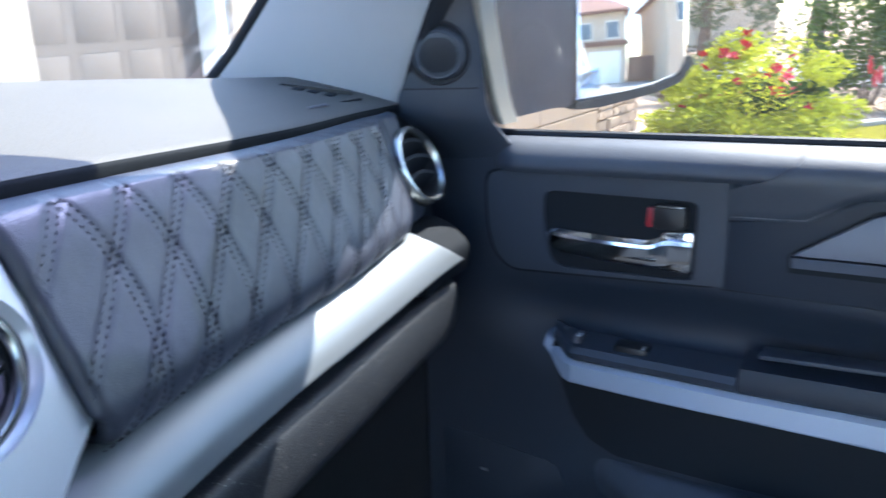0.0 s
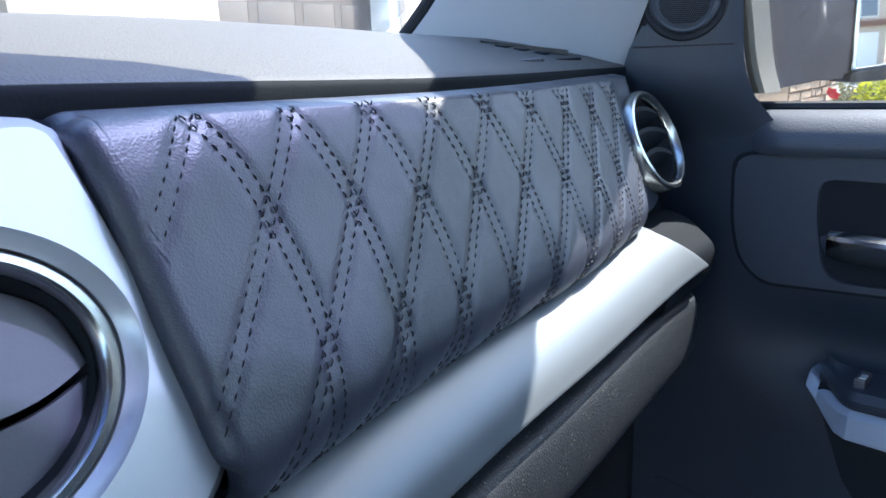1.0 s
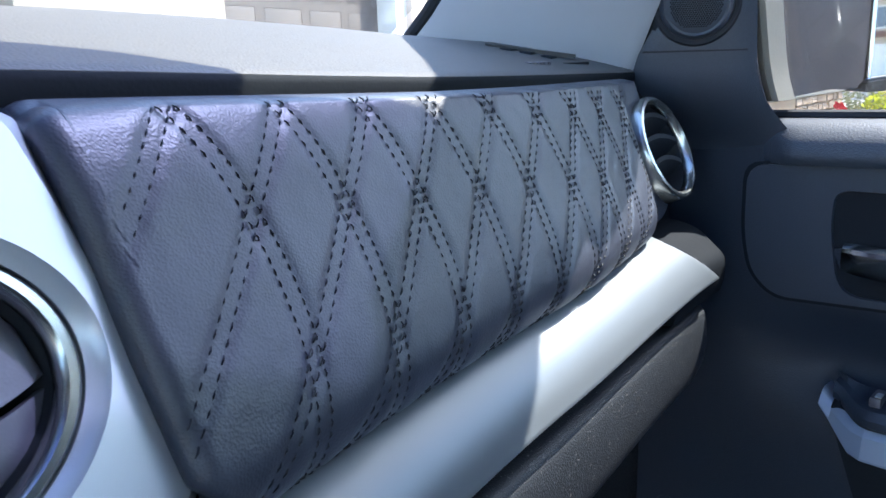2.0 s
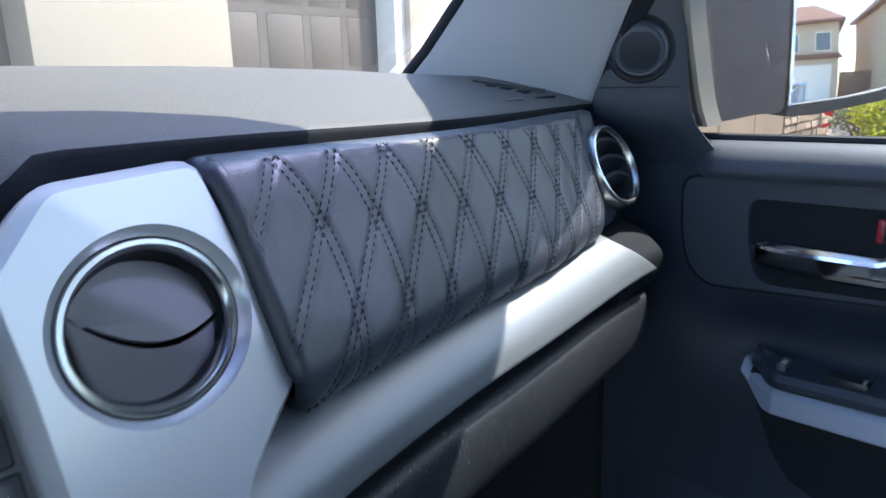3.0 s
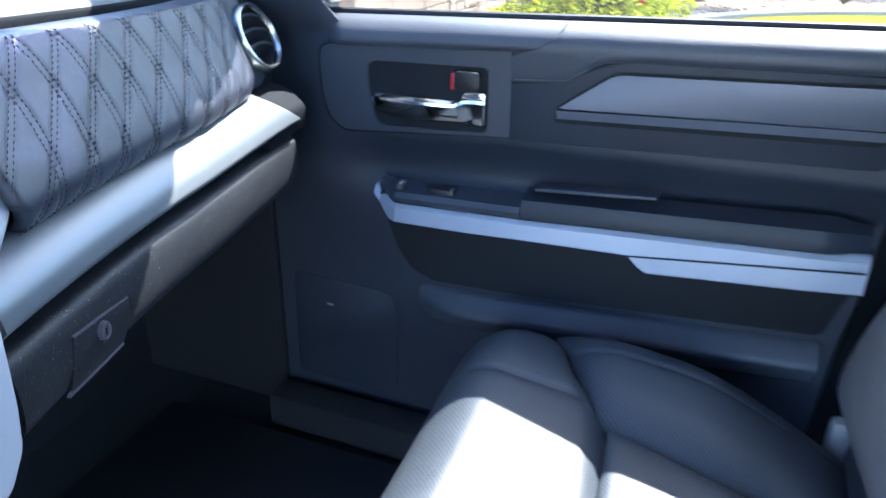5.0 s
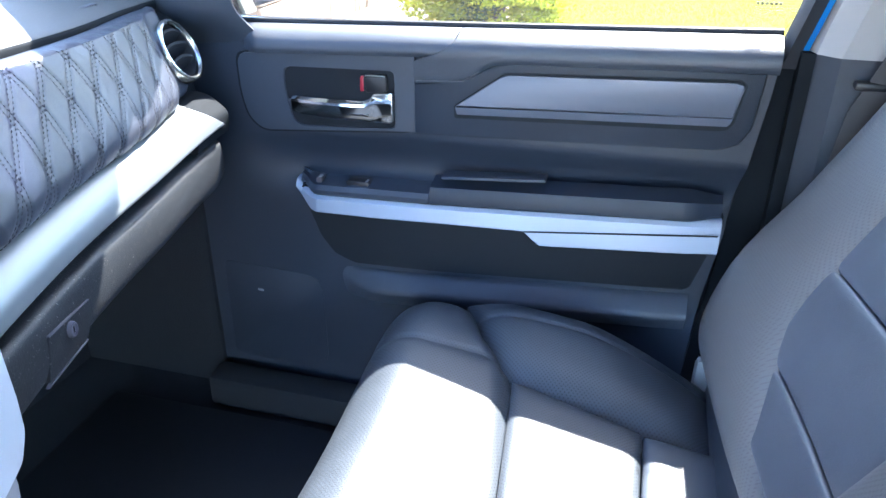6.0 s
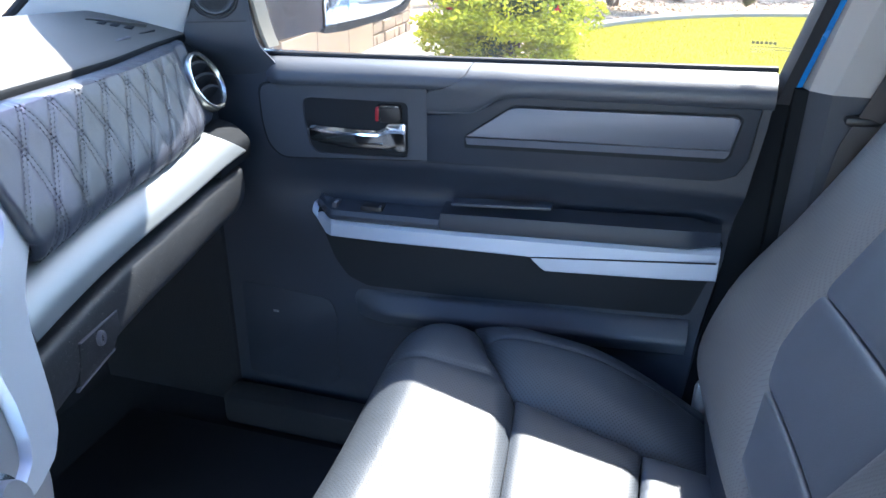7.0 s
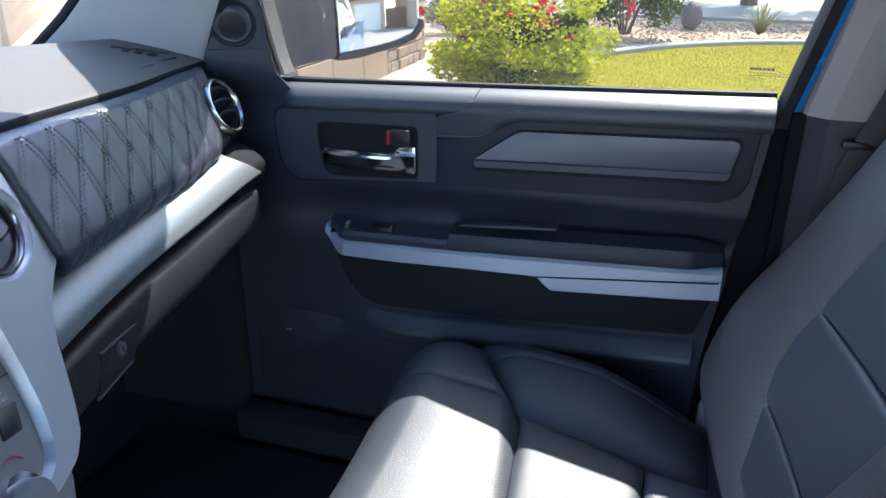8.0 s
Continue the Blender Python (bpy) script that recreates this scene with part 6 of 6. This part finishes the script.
def stones():
    verts, faces = [], []
    r = random.Random(8)
    base = bmesh.new()
    bmesh.ops.create_icosphere(base, subdivisions=1, radius=1)
    bv = [v.co.copy() for v in base.verts]
    bf = [tuple(v.index for v in f.verts) for f in base.faces]
    base.free()
    made = 0
    while made < 4200:
        x, y = r.uniform(10.5, 17.2), r.uniform(-5.5, 3.4)
        if ((x - 8.6) / 5.1) ** 2 + ((y + 3.2) / 4.8) ** 2 < 1.0:
            continue
        s = r.uniform(0.010, 0.026) if r.random() < 0.985 else r.uniform(0.035, 0.07)
        k = len(verts)
        m = Matrix.Rotation(r.uniform(0, 6.28), 3, "Z") @ Matrix.Diagonal((1.2, 0.9, 0.65))
        verts += [Vector((x, y, -0.05 + s * 0.3)) + (m @ (v * s * r.uniform(0.8, 1.15))) for v in bv]
        faces += [tuple(k + i for i in f) for f in bf]
        made += 1
    ob_ = mesh("gravel", verts, faces, mat("mixed_gravel", (0.36, 0.26, 0.195), 0.9, grain=12, bump=0.3, var=0.45, patch=14))
    return tagged(ob_, "reddish brown gravel and pebbles round the lawn", "gravel", kind="stuff")


stones()


def boulder(at, s, seed):
    bm = bmesh.new()
    bmesh.ops.create_icosphere(bm, subdivisions=3, radius=s)
    for v in bm.verts:
        v.co *= 1 + 0.25 * noise.noise(v.co * 2.2 / s + Vector((seed, 0, 0)))
        v.co = Vector((at[0] + v.co.x, at[1] + v.co.y * 0.8, max(v.co.z * 1.1 + s * 0.8, -0.05)))
    ob_ = part("boulder", bm, mat("dark_boulder", (0.16, 0.13, 0.13), 0.9, grain=20, bump=0.8, var=0.3, dist=0.01))
    return tagged(ob_, "dark rough garden boulder standing in gravel", "rock")


boulder((15.4, -0.25), 0.24, 2.0)

# ---------- houses ----------
garage = thing("garage", (3.5, 6.2, 0), "cream stucco garage block with taupe sectional doors", "garage")
GR = Matrix.Translation((3.58, 6.0, 0)) @ Matrix.Rotation(radians(20), 4, "Z") @ Matrix.Translation((-3.58, -6.0, 0))


def gbox(name, dims, material, parent, label="", bevel=0.0):
    bm = box(*dims, bevel)
    bmesh.ops.transform(bm, matrix=GR, verts=bm.verts)
    return part(name, bm, material, parent, label)


gbox("wall", (1.62, 3.50, 6.0, 6.3, 0, 2.6), M_CREAM, garage, "cream stucco pier", 0.01)
gbox("wall", (-6.0, -3.4, 6.0, 6.3, 0, 2.6), M_CREAM, garage, "cream stucco pier", 0.01)
gbox("wall", (-6.0, 7.7, 6.0, 6.3, 2.6, 4.6), M_CREAM, garage, "cream stucco upper wall", 0.01)
gbox("trim", (6.36, 6.62, 5.97, 6.3, 0, 2.6), M_WHITE, garage, "pale door trim", 0.01)
gbox("wall", (6.62, 7.7, 5.9, 6.3, 0, 2.6), M_STUCCO, garage, "peach-tan stucco pier", 0.01)
gbox("roof", (-6.4, 8.1, 5.45, 10.0, 4.6, 4.85), M_ROOF, garage, "brown tiled roof", 0.03)
for a, b_, c in ((3.50, 6.36, 4), (-3.4, 1.62, 8)):
    gd = gbox("garage_door", (a, b_, 6.22, 6.27, 0, 2.6), M_TAUPE, garage, "taupe sectional garage door")
    for row in range(4):
        for col in range(c):
            w = (b_ - a) / c
            gbox("panel", (a + col * w + 0.07, a + (col + 1) * w - 0.07, 6.2185, 6.225, 0.10 + row * 0.62, 0.63 + row * 0.62), M_TAUPE, gd, "", 0.008)
house = thing("house", (8.0, 3.6, 0), "grey stucco house front with a stacked stone base", "house")
part("wall", box(6.4, 9.75, 3.40, 3.7, 0, 2.8), M_SLATE, house, "grey stucco front wall")
part("wall", box(9.45, 9.75, 3.7, 5.0, 0, 2.8), M_SLATE, house, "grey stucco side wall")
part("roof", box(6.2, 10.0, 3.1, 5.2, 2.8, 3.0, 0.03), M_ROOF, house, "brown tiled roof")
for x0_, x1_ in ((7.0, 7.9), (8.3, 9.2)):
    w_ob = part("window", box(x0_, x1_, 3.36, 3.42, 1.25, 2.3, 0.01), M_WHITE, house, "white framed window")
    part("pane", box(x0_ + 0.06, x1_ - 0.06, 3.345, 3.37, 1.31, 2.24), M_PANE, w_ob)
base_ob = part("stone_base", box(6.15, 9.85, 3.28, 3.40, 0, 0.86), M_STONE, house, "stacked ledge stone base")
part("stone_cap", box(6.1, 9.9, 3.22, 3.42, 0.86, 0.93, 0.012), M_CONC, base_ob, "pale stone cap")
M_SLAB = mat("tan_stone_slab", (0.40, 0.28, 0.19), 0.85, grain=40, bump=0.4, var=0.15, patch=2, dist=0.004)
for _x0, _x1 in ((6.15, 6.9), (6.91, 7.7), (7.71, 8.44)):
    for _z0, _z1 in ((0.0, 0.42), (0.43, 0.86)):
        part("stone", box(_x0, _x1, 3.235, 3.28, _z0, _z1, 0.008, 1), M_SLAB, base_ob)
r_ = random.Random(6)
_z = 0.0
_shapes = {}
while _z < 0.80:
    hgt = r_.choice((0.09, 0.11, 0.14))
    if _z + hgt > 0.86:
        hgt = 0.86 - _z
    _x = 8.45
    while _x < 9.80:
        wd = r_.choice((0.12, 0.18, 0.26, 0.34))
        wd = min(wd, 9.85 - _x)
        key = (round(wd, 3), round(hgt, 3))
        if key not in _shapes:
            bm_ = box(0.006, wd - 0.006, -0.035, 0.0, 0.006, hgt - 0.006, 0.01, 1)
            for v in bm_.verts:
                v.co += Vector((r_.uniform(-0.004, 0.004), r_.uniform(-0.012, 0.008) if v.co.y < -0.01 else 0, r_.uniform(-0.004, 0.004)))
            _shapes[key] = bm_
            so = part("stone", bm_, M_STONE, base_ob)
            _shapes[key] = so.data
        else:
            so = place(new("stone", _shapes[key]), base_ob)
        so.matrix_basis = Matrix.Translation((_x, 3.28 - r_.uniform(0, 0.02), _z))
        _x += wd
    _z += hgt


def neighbour(at, w, d, h, yaw, label, walls, roofm, garage=True):
    """A two-storey house with a hipped roof, windows and a garage."""
    hs = thing("house", (at[0], at[1], 0), label, "house")
    M = Matrix.Translation((at[0], at[1], 0)) @ Matrix.Rotation(radians(yaw), 4, "Z")

    def bx(name, dims, material, parent, lab="", bev=0.0):
        bm = box(*dims, bev)
        bmesh.ops.transform(bm, matrix=M, verts=bm.verts)
        return part(name, bm, material, parent, lab)
    bx("wall", (-w / 2, w / 2, 0, d, 0, h), walls, hs)
    e = 0.5
    v = [(-w / 2 - e, -e, h), (w / 2 + e, -e, h), (w / 2 + e, d + e, h), (-w / 2 - e, d + e, h), (-w / 4, d / 2, h + 1.8), (w / 4, d / 2, h + 1.8)]
    v += [(x, y, h - 0.15) for x, y, z in v[:4]]
    mesh("roof", [M @ Vector(p) for p in v], [(0, 1, 5, 4), (1, 2, 5), (2, 3, 4, 5), (3, 0, 4), (6, 7, 1, 0), (7, 8, 2, 1), (8, 9, 3, 2), (9, 6, 0, 3), (9, 8, 7, 6)], roofm, hs, "tiled hip roof")
    for k in range(3):
        x = -w / 2 + w * (k + 0.5) / 3
        fr = bx("window", (x - 0.6, x + 0.6, -0.05, 0.02, h - 1.9, h - 0.7), M_WHITE, hs)
        bx("pane", (x - 0.52, x + 0.52, -0.07, 0.0, h - 1.82, h - 0.78), M_PANE, fr)
    if garage:
        bx("garage_door", (-w / 2 + 0.5, -w / 2 + 3.3, -0.06, 0.02, 0, 2.2), M_WHITE, hs, "white garage door")
        for k in range(3):
            bx("garage_roof", (-w / 2 - 0.1 - 0.1 * k, -w / 2 + 3.9 + 0.1 * k, -0.5 + 0.12 * k, 0.1, 2.75 - 0.1 * k, 2.85 - 0.1 * k), roofm, hs)
    return hs


neighbour((-0.8, -20.5), 7, 8, 4.9, 180, "tan two-storey house with white garage door", M_STUCCO, M_ROOF)
neighbour((10.5, -19), 9, 8, 5.4, 170, "brown two-storey house across the street", M_STUCCO, M_ROOF, False)
neighbour((33, 11), 11, 8, 5.4, -70, "tan two-storey house beyond the street", M_STUCCO, M_ROOF)
neighbour((40, -9), 12, 8, 5.4, -95, "cream two-storey house beyond the street", M_WHITE, M_ROOF, False)
M_FENCE = mat("brown_fence_wood", (0.20, 0.12, 0.085), 0.85, grain=30, bump=0.4, var=0.3)
fence_b = thing("fence", (4.5, -21.5, 0), "brown wooden board fence between the houses", "fence")
_b = part("board", box(0, 0.03, 0, 0.24, 0, 1.7, 0.008, 1), M_FENCE, fence_b)
for k in range(16):
    fo = _b if k == 0 else place(new("board", _b.data), fence_b)
    fo.matrix_basis = Matrix.Translation((2.9 + 0.25 * k, -21.5, 0)) @ Matrix.Rotation(radians(-90), 4, "Z")
